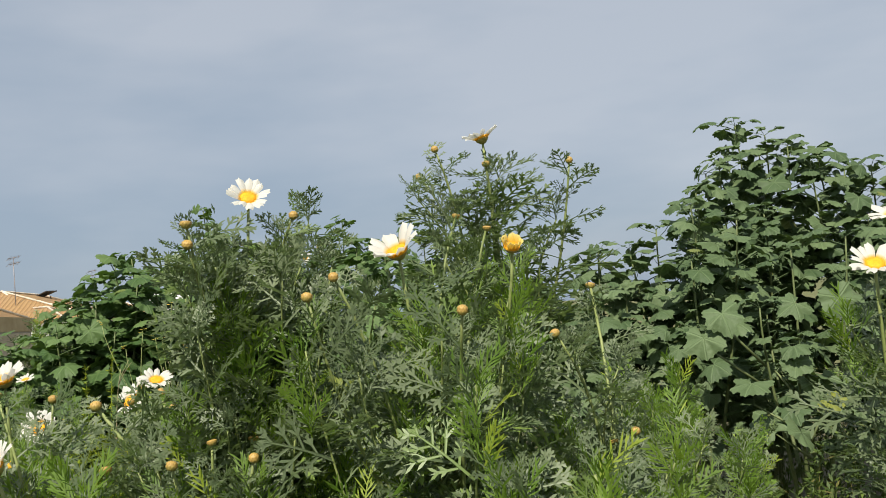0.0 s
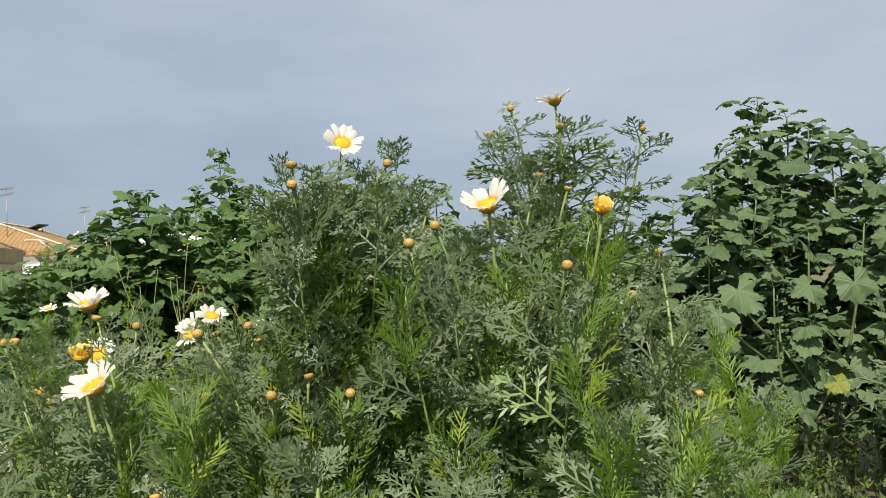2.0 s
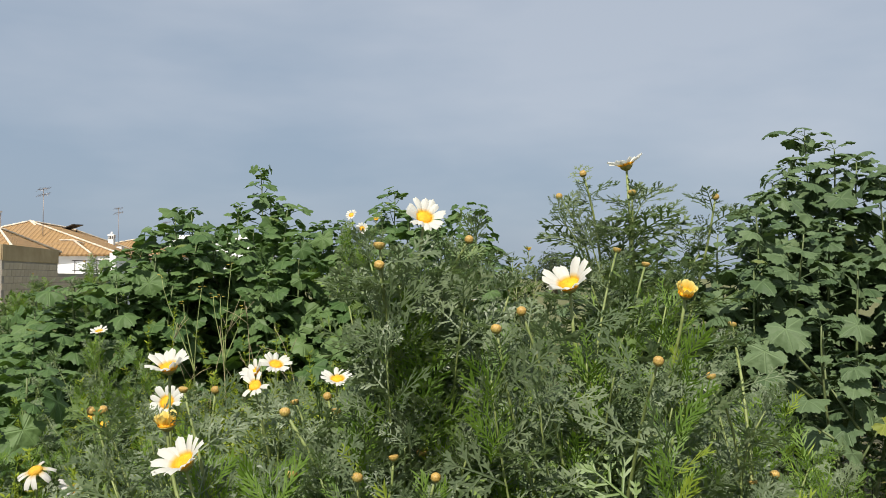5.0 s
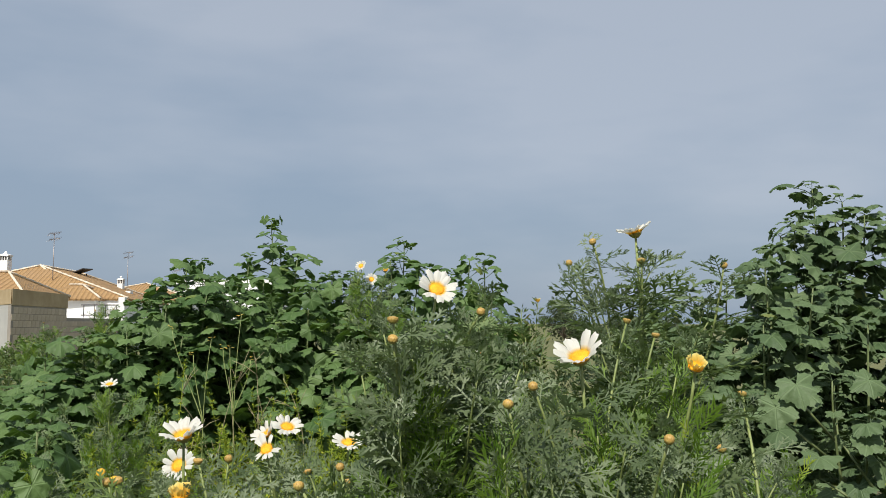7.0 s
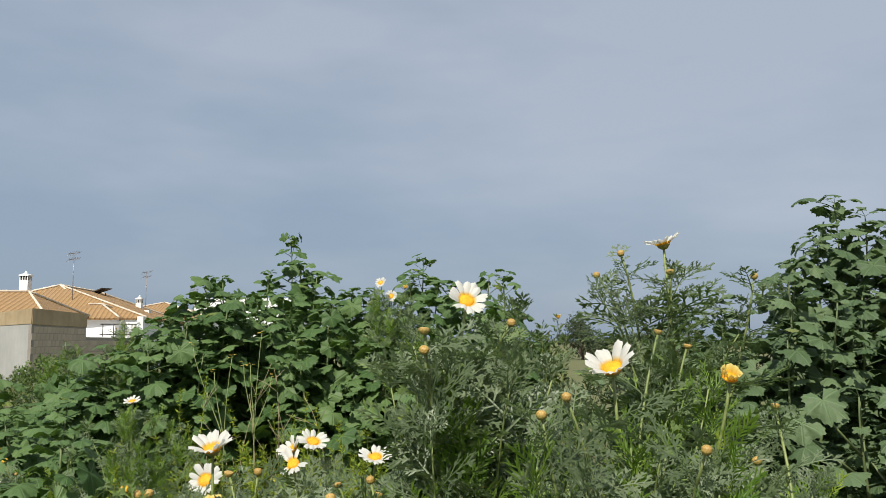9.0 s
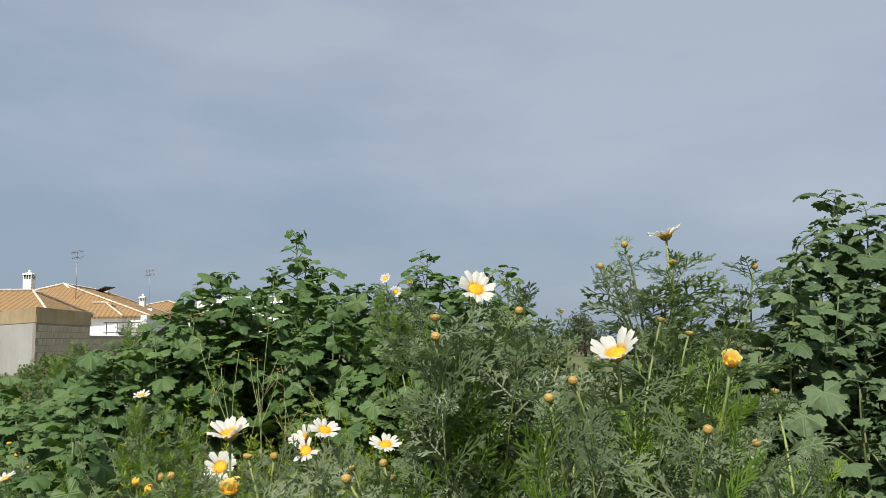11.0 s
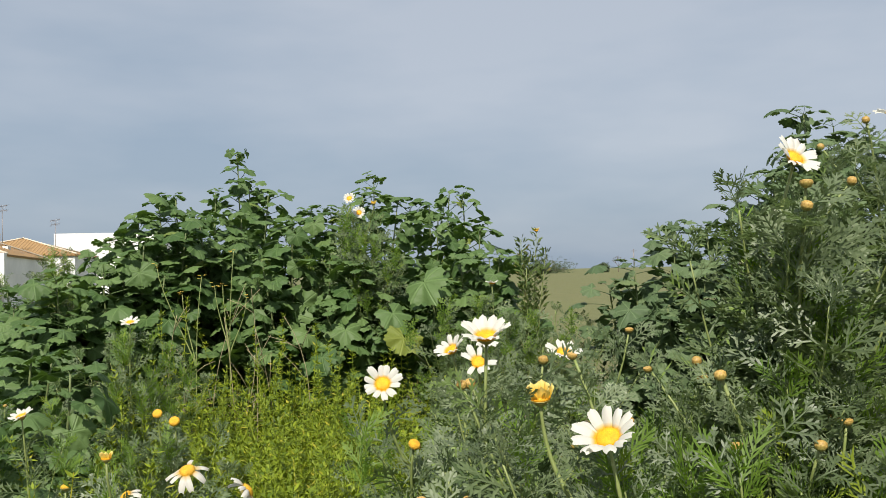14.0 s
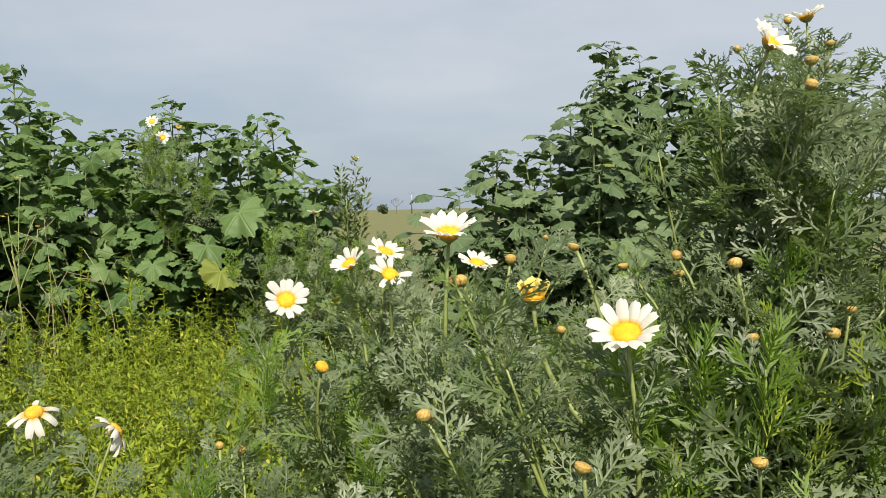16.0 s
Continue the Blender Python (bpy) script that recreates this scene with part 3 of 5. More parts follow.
def grow_daisy(base, heads, seed, shoots, spread, top, label, leaf=0.094, pieces=110, simple=False, gap=0.035, depth=0.55, group="crown daisies", tufts=0.48, level=0.0):
    """A crown daisy: stems from one root, feathery leaves, and heads (x, y, z, kind, facing, size) where they stand."""
    rng = random.Random(seed)
    root = thing("crown_daisy", (base[0], base[1], 0), label, "flower plant", group)
    o = Vector((base[0], base[1], 0))
    mass, bright, leaves = Shape(), Shape(), []
    ends = [(Vector(h[:3]), h) for h in heads]
    shoots = round(shoots * 1.35)
    for i in range(shoots):
        a, f = rng.uniform(0, 2 * math.pi), math.sqrt((i + rng.random()) / shoots)
        z = top * (1 - (0.08 if level else 0.16) * f * f) * (1 - (1 - depth) * rng.random() ** 1.6)
        ends.append((Vector((base[0] + spread * f * math.cos(a), base[1] + spread * f * math.sin(a), z)), None))
    for h in heads:                      # leafy side shoots just under each head
        for k in range(1):
            a, f = rng.uniform(0, 6.283), rng.uniform(0.02, 0.05)
            ends.append((Vector((h[0] + f * math.cos(a), h[1] + f * math.sin(a), h[2] - rng.uniform(0.06, 0.11))), None))
    if not heads:
        ends.insert(0, (Vector((base[0], base[1], top)), None))
    main = None
    for end, h in ends:
        rel = end - o
        if main is None:
            foot, thick, part_name = Vector((0, 0, 0)), 0.0062, "main_stem"
        else:                            # a branch leaves the main stem some way below its own tip
            away = math.hypot(rel.x, rel.y)
            z0 = max(0.28 * rel.z, min(main[-1].z * 0.86, rel.z - 0.08 - 0.8 * away - rng.uniform(0.04, 0.24)))
            foot, thick, part_name = min(main, key=lambda q: abs(q.z - z0)).copy(), (0.0040 if h[3] != "bud" else 0.0031) if h else 0.0023, "branch"
        out = Vector((rel.x - foot.x, rel.y - foot.y, 0))
        lean = Vector((0, 0, -1)) - out.normalized() * rng.uniform(0.1, 0.9) if out.length > 1e-4 else Vector((0, 0, -1))
        if h and h[3] != "bud":
            lean = -(Vector(h[4]).normalized() * 0.6 + Vector((0, 0, 0.8))).normalized()
        tip = rel + (lean * 0.006 if h else Vector())
        span = (tip - foot).length
        wob = Vector((rng.uniform(-0.03, 0.03), rng.uniform(-0.03, 0.03), 0))
        if main is None:
            pts = bezier(foot, Vector((0, 0, rel.z * 0.45)) + wob, tip + lean * rel.z * 0.3 - wob, tip, 14)
            main = pts
        else:
            pts = bezier(foot, foot + out * 0.45 + Vector((0, 0, span * 0.22)) + wob, tip + lean * span * 0.35, tip, 14)
        s = Shape()
        s.tube(pts, [thick * (1 - (0.68 if main is pts else 0.5) * i / 13) for i in range(14)], 6)
        part(part_name, s.mesh("stem", STEM), root)
        length = sum((pts[i + 1] - pts[i]).length for i in range(13))
        bare = (rng.uniform(0.03, 0.05) if h[3] != "bud" else rng.uniform(0.012, 0.025)) if h else 0.0
        s, turn = max(0.12 * length, length - 0.55), rng.uniform(0, 6)
        while s < length - bare:
            u, left = s / length, length - s
            i = min(12, int(u * 13))
            p = pts[i].lerp(pts[i + 1], u * 13 - i)
            turn += GOLD + rng.uniform(-0.5, 0.5)
            young = max(0.0, 1 - left / 0.22)
            d = Vector((math.cos(turn), math.sin(turn) - 0.15, 0.12 + 0.8 * young + rng.uniform(-0.35, 0.35)))
            if level and p.z > top - level:   # leaves near the top held out flat, tier on tier
                d.z = rng.uniform(0.0, 0.45)
            leaves.append((p, d, leaf * (1.1 - 0.42 * young) * rng.uniform(0.7, 1.2), False))
            s += gap * rng.uniform(0.7, 1.3) * (1.1 - 0.45 * young)
        if h and h[3] == "bud":
            for j in range(4):               # small leaves close under the bud
                turn += GOLD
                leaves.append((pts[-1] - (pts[-1] - pts[-3]).normalized() * (0.018 + 0.013 * j), Vector((math.cos(turn), math.sin(turn), rng.uniform(0.5, 1.1))), leaf * rng.uniform(0.28, 0.5), False))
        if not h:
            young = rng.random() < tufts       # some shoots end in a tuft of narrow bright leaves
            for j in range(13 if young else 4):
                turn += GOLD
                low = Vector((0, 0, -0.008 * j)) if young else Vector()
                leaves.append((pts[-1] + low, Vector((math.cos(turn), math.sin(turn), 0.7 + 1.3 * rng.random())), leaf * (0.58 if young else 0.5) * rng.uniform(0.7, 1.15), young))
    near = [q for q in HEADS if (q[0] - o).xy.length < 0.6]

    def clear(p, d, size):
        """Whether a leaf leaves the flower heads free."""
        c = p + o + d.normalized() * size * 0.5
        return all((q - c).length > r + (0.3 if r > 0.02 else 0.12) * size or c.z < q.z - r - (0.3 if r > 0.02 else 0.05) * size for q, r in near)

    leaves = [q for q in leaves if clear(*q[:3])]
    leaves.sort(key=lambda q: q[0].y * 1.6 - q[0].z)
    for j, (p, d, size, u) in enumerate(leaves):
        face = toward * 0.8 + Vector((rng.gauss(0, 0.5), rng.gauss(0, 0.5), 0.4))
        if level and p.z > top - level:
            face = Vector((rng.gauss(0, 0.3), rng.gauss(0.1, 0.3), 1))
        m = axes(p, d, face, size, rng.uniform(-0.4, 0.4))
        if j < pieces:
            part("leaf", rng.choice(SHOOT_MESH if u else FEATHER_MESH), root, m)
        else:
            shape = rng.choice(FAR_FEATHER if simple else (TUFT if u else SIMPLE))
            (bright if u else mass).copy_of(shape, m)
    if bright.count:
        part("shoot_foliage", bright.mesh("shoot_foliage", SHOOT_MASS), root, label="tufts of narrow bright green leaves", kind="stuff")
    if mass.count:
        part("foliage", mass.mesh("foliage", DAISY_MASS), root, label="dense feathery leaves low on the stems", kind="stuff")
    for end, h in ends:
        if h:
            flower(root, end - o, h[4] if len(h) > 4 and h[4] else (rng.uniform(-0.3, 0.3), rng.uniform(-0.3, 0.3), 1), h[3], rng, h[5] if len(h) > 5 else 1.0)
    return root


def mallow(base, tops, seed, label, big=0.082, low=0.18, gap=0.028, side=3, pieces=130, reach=0.3, tip=0.051, fill=(0.35, 0.55, 0.85, 5), broad=(), dusty=False):
    """A tall mallow: upright stems that end in small leaves, with large lobed leaves below.
    fill: lesser stems inside a radius, between two shares of the height, and their number."""
    rng = random.Random(seed)
    root = thing("tree_mallow", (base[0], base[1], 0), label, "shrub", "mallows")
    o = Vector((base[0], base[1], 0))
    leaves = []

    def clad(pts, start, from_size, to_size, step):
        length = sum((pts[i + 1] - pts[i]).length for i in range(len(pts) - 1))
        n = len(pts) - 1
        s, turn = length * start, rng.uniform(0, 6)
        while s < length * 0.985:
            u, left = s / length, length * (1 - s / length)
            i = min(n - 1, int(u * n))
            p = pts[i].lerp(pts[i + 1], u * n - i)
            turn += GOLD + rng.uniform(-0.5, 0.5)
            k = max(0.0, 1 - left / 0.5)
            size = (from_size + (to_size - from_size) * k) * rng.choice((0.45, 0.65, 0.85, 1.0, 1.15, 1.3)) * rng.uniform(0.9, 1.1)
            leaves.append((p, Vector((math.cos(turn), math.sin(turn) - 0.6 * (1 - k), rng.uniform(-0.1, 0.45 - 0.2 * k))), size, k))
            s += step * rng.uniform(0.7, 1.3) * (1.1 - 0.42 * k)
        for j in range(5):
            turn += GOLD
            leaves.append((pts[-1], Vector((math.cos(turn), math.sin(turn), rng.uniform(-0.1, 0.35))), to_size * rng.uniform(0.3, 0.9), 1.0))

    def stem(pts, rad):
        s = Shape()
        s.tube(pts, [rad * (1 - 0.7 * i / (len(pts) - 1)) for i in range(len(pts))], 6)
        part("stem", s.mesh("stem", MALLOW_STEM), root)

    high = max(t[2] for t in tops)
    more = []
    for i in range(fill[3]):
        a, f = rng.uniform(0, 6.283), fill[0] * math.sqrt(rng.random())
        more.append((base[0] + f * math.cos(a), base[1] + f * math.sin(a), high * rng.uniform(fill[1], fill[2])))
    for top in list(tops) + more:
        rel = Vector(top) - o
        flat = Vector((rel.x, rel.y, 0))
        pts = bezier((rng.uniform(-0.06, 0.06), rng.uniform(-0.06, 0.06), 0), flat * 0.35 + Vector((0, 0, rel.z * 0.35)), flat * 0.95 + Vector((rng.uniform(-0.05, 0.05), rng.uniform(-0.05, 0.05), rel.z * 0.7)), rel, 14)
        stem(pts, 0.011)
        clad(pts, low, big, tip, gap)
        for j in range(side):
            i = rng.randint(3, 9)
            a = rng.uniform(0, 2 * math.pi)
            out = Vector((math.cos(a), math.sin(a), 0)) * reach * rng.uniform(0.5, 1.1)
            rise = Vector((0, 0, rng.uniform(0.05, 0.25)))
            e = pts[i] + out + rise
            e.z = min(e.z, rel.z * 0.86)
            sub = bezier(pts[i], pts[i] + out * 0.6 + rise * 0.1, e - rise * 0.4, e, 8)
            stem(sub, 0.006)
            clad(sub, 0.25, big * 0.95, tip * 1.15, gap * 1.1)
    for x, y, z, size, old in broad:      # single broad leaves that hang out in front
        p = Vector((x, y + 1.1 * size, z + 0.35 * size)) - o
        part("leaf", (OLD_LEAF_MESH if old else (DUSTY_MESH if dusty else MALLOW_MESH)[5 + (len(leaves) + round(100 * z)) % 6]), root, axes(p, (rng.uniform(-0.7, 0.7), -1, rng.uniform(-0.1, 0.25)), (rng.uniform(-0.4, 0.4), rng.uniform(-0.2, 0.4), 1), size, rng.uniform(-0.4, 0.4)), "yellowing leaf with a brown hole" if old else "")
        s = Shape()
        inner = min((Vector(t) - o for t in tops), key=lambda q: (q - p).length)
        s.tube([p, Vector((inner.x, inner.y, p.z * 0.8))], [0.004, 0.006], 5)
        part("stem", s.mesh("stem", MALLOW_STEM), root)
    leaves.sort(key=lambda q: q[0].y - 0.5 * q[0].z)
    mass = Shape()
    for j, (p, d, size, k) in enumerate(leaves):
        shape = rng.randrange(5) if rng.random() < 0.10 + 0.75 * k else rng.randrange(5, len(MALLOW))
        m = axes(p, d, Vector((0, 0, 1)) + toward * 0.35 * (1 - k) + Vector((rng.gauss(0, 0.45), rng.gauss(0, 0.45), 0)) * (1 - 0.5 * k), size, rng.gauss(0, 0.45) * (1 - 0.5 * k))
        if j < pieces:
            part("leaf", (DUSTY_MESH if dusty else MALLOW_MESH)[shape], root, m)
        else:
            mass.copy_of(PLAIN_MALLOW[shape], m)
    if mass.count:
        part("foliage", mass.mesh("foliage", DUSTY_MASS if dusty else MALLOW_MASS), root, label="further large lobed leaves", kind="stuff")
    return root


# ---- ground ----
def ground():
    """One sheet from under the plants out to the horizon, a little uneven close by."""
    s = Shape()
    xs = sorted({*[round(-12 + 0.5 * i, 2) for i in range(49)], -2500, -900, -300, -120, -60, -30, -18, 18, 30, 60, 120, 300, 900, 2500})
    ys = sorted({*[round(-4 + 0.5 * i, 2) for i in range(41)], -2500, -500, -60, -15, 22, 30, 45, 70, 120, 200, 350, 600, 1000, 2500})
    verts = []
    for y in ys:
        for x in xs:
            fade = 1 if abs(x) < 15 and -5 < y < 20 else 0
            verts.append((x, y, 0.05 * fade * noise.noise((x * 0.7, y * 0.7, 0)) - 0.0))
    w = len(xs)
    s.add(verts, [(j * w + i, j * w + i + 1, (j + 1) * w + i + 1, (j + 1) * w + i) for j in range(len(ys) - 1) for i in range(w - 1)])
    return tagged(new("ground", s.mesh("ground", FIELD)), "weedy soil passing into an olive-green crop field", "ground", kind="structure")


ground()

LEAFY_DAISY = "leafy crown daisy with feathery grey-green leaves and tan buds"
UP = (0, 0, 1)

# ---- mallows at the back ----
MALLOW_LABEL = "tall green mallow with large lobed leaves"
LOW_MALLOW = "low spreading mallow with light green leaves"
mallow((-1.50, 5.50), [(-1.48, 5.73, 1.88), (-1.59, 5.6, 1.64), (-1.40, 5.65, 1.70), (-1.28, 5.6, 1.62), (-1.12, 5.3, 1.46), (-1.63, 5.2, 1.47), (-1.70, 5.15, 1.47), (-1.58, 4.95, 1.43), (-1.38, 5.1, 1.45), (-1.52, 5.05, 1.44), (-1.40, 5.0, 1.32)], 1, "tall mallow with a slender leafy tip, deep green")
mallow((-0.72, 5.70), [(-0.63, 6.07, 1.76), (-0.71, 5.9, 1.64), (-1.02, 5.35, 1.50), (-0.90, 5.3, 1.49), (-0.50, 5.6, 1.56), (-0.97, 5.3, 1.44), (-0.79, 5.4, 1.46), (-0.43, 5.5, 1.52), (-0.60, 5.1, 1.30)], 2, MALLOW_LABEL)
mallow((-0.15, 5.25), [(-0.09, 5.67, 1.62), (-0.18, 5.6, 1.62), (-0.32, 5.4, 1.52), (-0.29, 5.2, 1.44), (-0.05, 5.2, 1.38), (-0.20, 4.95, 1.20), (0.02, 4.95, 1.22), (-0.38, 4.85, 1.08)], 3, MALLOW_LABEL, big=0.088,
       broad=((-0.33, 4.60, 0.96, 0.14, False), (-0.65, 4.55, 0.84, 0.11, False), (-0.55, 4.42, 0.76, 0.11, True)))
mallow((-1.85, 4.95), [(-1.78, 4.93, 1.51), (-1.71, 5.0, 1.55), (-1.87, 4.85, 1.42), (-2.0, 4.8, 1.32), (-1.62, 4.8, 1.40), (-1.93, 4.75, 1.30), (-2.08, 4.8, 1.23), (-1.70, 4.65, 1.15), (-1.81, 4.7, 1.30), (-1.98, 4.6, 1.17)], 4, MALLOW_LABEL, tip=0.055)
mallow((-1.05, 5.0), [(-1.1, 5.05, 1.40), (-1.25, 4.85, 1.22), (-0.9, 4.85, 1.24), (-0.75, 4.8, 1.12)], 5, MALLOW_LABEL)
mallow((-2.35, 4.75), [(-2.2, 4.6, 1.14), (-2.15, 4.45, 1.1), (-2.36, 4.5, 1.02), (-2.5, 4.8, 1.08), (-2.6, 4.6, 0.94)], 6, LOW_MALLOW, tip=0.055)
mallow((-3.1, 4.9), [(-2.95, 4.8, 0.95), (-3.2, 4.7, 0.86), (-2.8, 4.6, 0.88)], 7, LOW_MALLOW, tip=0.055)
mallow((-2.1, 3.8), [(-2.05, 3.85, 0.92), (-2.3, 3.8, 0.85), (-1.9, 3.6, 0.84)], 8, LOW_MALLOW, big=0.082)
mallow((-1.78, 2.95), [(-1.62, 2.9, 0.86), (-1.9, 2.9, 0.80), (-1.75, 2.7, 0.70)], 9, "small mallow with broad pale leaves", big=0.075, side=2, fill=(0.25, 0.5, 0.8, 2))
mallow((-2.35, 2.9), [(-2.3, 2.85, 0.72), (-2.5, 2.8, 0.68), (-2.2, 2.7, 0.66)], 10, LOW_MALLOW, big=0.075, side=2, fill=(0.3, 0.5, 0.8, 3))
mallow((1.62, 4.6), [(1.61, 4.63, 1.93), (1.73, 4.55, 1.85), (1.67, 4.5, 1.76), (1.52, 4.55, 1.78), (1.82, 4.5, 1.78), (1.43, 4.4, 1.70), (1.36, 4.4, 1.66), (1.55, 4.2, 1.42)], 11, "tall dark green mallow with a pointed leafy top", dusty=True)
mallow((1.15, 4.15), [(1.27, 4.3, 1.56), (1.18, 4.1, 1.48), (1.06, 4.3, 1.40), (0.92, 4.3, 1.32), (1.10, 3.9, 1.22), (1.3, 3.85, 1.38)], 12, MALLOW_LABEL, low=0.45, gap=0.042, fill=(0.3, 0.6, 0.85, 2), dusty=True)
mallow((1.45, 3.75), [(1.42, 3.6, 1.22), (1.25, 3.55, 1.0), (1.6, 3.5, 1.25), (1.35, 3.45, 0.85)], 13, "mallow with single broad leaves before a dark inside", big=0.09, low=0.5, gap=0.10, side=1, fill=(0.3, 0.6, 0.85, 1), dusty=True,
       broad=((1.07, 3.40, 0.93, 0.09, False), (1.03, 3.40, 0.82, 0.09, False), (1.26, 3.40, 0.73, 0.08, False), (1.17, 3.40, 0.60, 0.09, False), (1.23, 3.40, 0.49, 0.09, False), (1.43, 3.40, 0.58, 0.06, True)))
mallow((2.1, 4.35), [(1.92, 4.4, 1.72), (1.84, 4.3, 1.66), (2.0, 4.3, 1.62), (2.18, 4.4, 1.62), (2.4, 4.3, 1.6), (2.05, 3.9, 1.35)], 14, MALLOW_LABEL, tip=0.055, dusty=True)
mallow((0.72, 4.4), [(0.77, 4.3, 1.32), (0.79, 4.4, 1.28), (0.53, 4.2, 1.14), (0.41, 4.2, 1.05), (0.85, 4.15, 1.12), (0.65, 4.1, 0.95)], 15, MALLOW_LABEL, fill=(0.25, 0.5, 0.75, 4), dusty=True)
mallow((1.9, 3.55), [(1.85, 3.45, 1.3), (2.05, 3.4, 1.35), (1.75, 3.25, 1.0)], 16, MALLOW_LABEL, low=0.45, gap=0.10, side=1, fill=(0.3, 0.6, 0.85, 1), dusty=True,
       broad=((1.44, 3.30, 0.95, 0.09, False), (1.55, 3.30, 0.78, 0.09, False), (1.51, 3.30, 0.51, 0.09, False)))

# ---- crown daisies in front ----
daisy((-0.22, 1.18), [(-0.24, 1.16, 1.27, "open", (0.24, -0.70, 0.66), 0.93), (-0.29, 1.04, 1.23, "bud"), (-0.29, 1.04, 1.205, "bud"), (-0.18, 1.14, 1.24, "bud")],
      101, 20, 0.14, 1.255, "bushy crown daisy with a white flower above grey-green leaves", tufts=0.1, level=0.1, gap=0.032, depth=0.80, pieces=190)
daisy((0.08, 1.45), [(0.09, 1.47, 1.38, "open", (-0.28, -0.02, 1)), (0.01, 1.42, 1.36, "bud"), (0.22, 1.40, 1.32, "bud", (0.5, 0, 0.8)), (-0.02, 1.50, 1.33, "bud"), (0.09, 1.42, 1.33, "bud")],
      102, 9, 0.17, 1.26, "tall open crown daisy with a white flower on top", depth=0.8, leaf=0.105, tufts=0.0, level=0.3, gap=0.03)
daisy((0.0, 1.10), [(-0.05, 1.12, 1.18, "cup", (-0.34, -0.46, 0.82), 1.18), (0.09, 1.08, 1.17, "half", (0.1, -0.5, 0.8), 0.85), (-0.15, 1.00, 1.13, "bud"), (0.02, 0.92, 1.10, "bud"), (-0.12, 1.01, 1.15, "bud"),
                    (0.03, 1.22, 1.23, "bud"), (0.07, 1.22, 1.21, "bud")], 103, 12, 0.17, 1.09, "crown daisy with one white cupped flower and tan buds")
daisy((0.21, 1.24), [(0.22, 1.32, 1.12, "bud"), (0.24, 1.20, 0.92, "bud"), (0.21, 1.20, 0.91, "bud"), (0.14, 1.15, 1.06, "bud")], 104, 15, 0.15, 1.05, LEAFY_DAISY)
daisy((0.60, 1.18), [(0.53, 1.09, 1.11, "open", (-0.1, -0.6, 0.8)), (0.57, 1.10, 1.17, "open", (-0.3, -0.2, 0.9))], 106, 5, 0.11, 1.10, "crown daisy with white flowers beside the dark mallow", depth=0.8)
daisy((-0.53, 1.05), [(-0.52, 1.02, 0.97, "bowl", (-0.40, -0.44, 0.81), 1.15), (-0.57, 1.11, 1.0, "half", (-0.1, -0.2, 1)), (-0.54, 1.08, 1.05, "bud"), (-0.66, 1.09, 1.02, "bud"), (-0.65, 1.10, 1.02, "bud"),
                      (-0.71, 1.04, 0.91, "bud"), (-0.61, 0.94, 0.88, "bud")], 107, 17, 0.16, 0.92, "crown daisy with a large white flower and round buds")
daisy((-0.60, 1.27), [(-0.61, 1.24, 1.06, "bowl", (-0.12, -0.36, 0.92), 1.08), (-0.54, 1.23, 1.03, "bud"), (-0.64, 1.23, 0.86, "bud")], 108, 16, 0.17, 0.92, "crown daisy with one white flower on a bare stalk")
daisy((-0.36, 1.05), [(-0.40, 1.02, 1.03, "bud"), (-0.27, 1.01, 0.98, "bud"), (-0.31, 0.99, 0.96, "bud"), (-0.22, 0.99, 0.96, "bud"), (-0.42, 1.19, 1.02, "bud"), (-0.37, 1.16, 1.03, "bud"), (-0.36, 1.17, 1.01, "bud"), (-0.24, 1.09, 0.97, "bud"), (-0.43, 0.95, 0.86, "bud"), (-0.39, 1.01, 0.96, "bud")], 109, 20, 0.17, 0.97, LEAFY_DAISY, tufts=0.65, pieces=140)
daisy((-0.55, 1.66), [(-0.55, 1.70, 1.02, "open", (0.25, -0.45, 0.8)), (-0.57, 1.61, 0.99, "ragged", (-0.2, -0.6, 0.7)), (-0.60, 1.74, 1.0, "cup", (-0.5, -0.4, 0.75)), (-0.42, 1.63, 1.0, "open", (0.05, -0.40, 0.90)),
                      (-0.73, 1.60, 0.96, "open", (-0.12, -0.8, 0.55), 1.05), (-0.32, 1.58, 1.04, "bud"), (-0.61, 1.80, 0.94, "bud"), (-0.68, 1.60, 0.86, "spent", (0.3, -0.5, 0.6), 0.9)], 110, 14, 0.24, 0.88, "crown daisy with a cluster of white flowers")
daisy((-0.28, 1.62), [(-0.22, 1.5, 0.97, "bud"), (-0.36, 1.46, 0.91, "bud"), (-0.44, 1.49, 0.87, "bud")], 111, 14, 0.2, 0.92, LEAFY_DAISY)
daisy((-0.05, 1.78), [], 112, 14, 0.22, 0.95, LEAFY_DAISY, pieces=120)
daisy((0.30, 1.72), [], 113, 14, 0.24, 0.98, LEAFY_DAISY, pieces=120)
daisy((-0.78, 1.02), [], 114, 18, 0.18, 0.82, LEAFY_DAISY)
daisy((-0.98, 1.30), [], 115, 13, 0.2, 0.68, LEAFY_DAISY)
daisy((-0.80, 1.42), [(-0.83, 1.6, 0.76, "bud"), (-0.80, 1.6, 0.75, "bud")], 116, 12, 0.2, 0.80, LEAFY_DAISY)
daisy((-1.15, 1.75), [(-1.09, 1.85, 0.78, "withered", (-0.10, -0.45, 0.86), 1.30), (-1.18, 1.64, 0.85, "half", UP, 0.7), (-0.97, 1.76, 0.76, "withered", (0.75, 0.3, 0.5), 1.2), (-1.19, 1.80, 0.75, "withered", (-0.5, -0.2, 0.6))],
      117, 13, 0.22, 0.68, "crown daisy with withered drooping flowers")
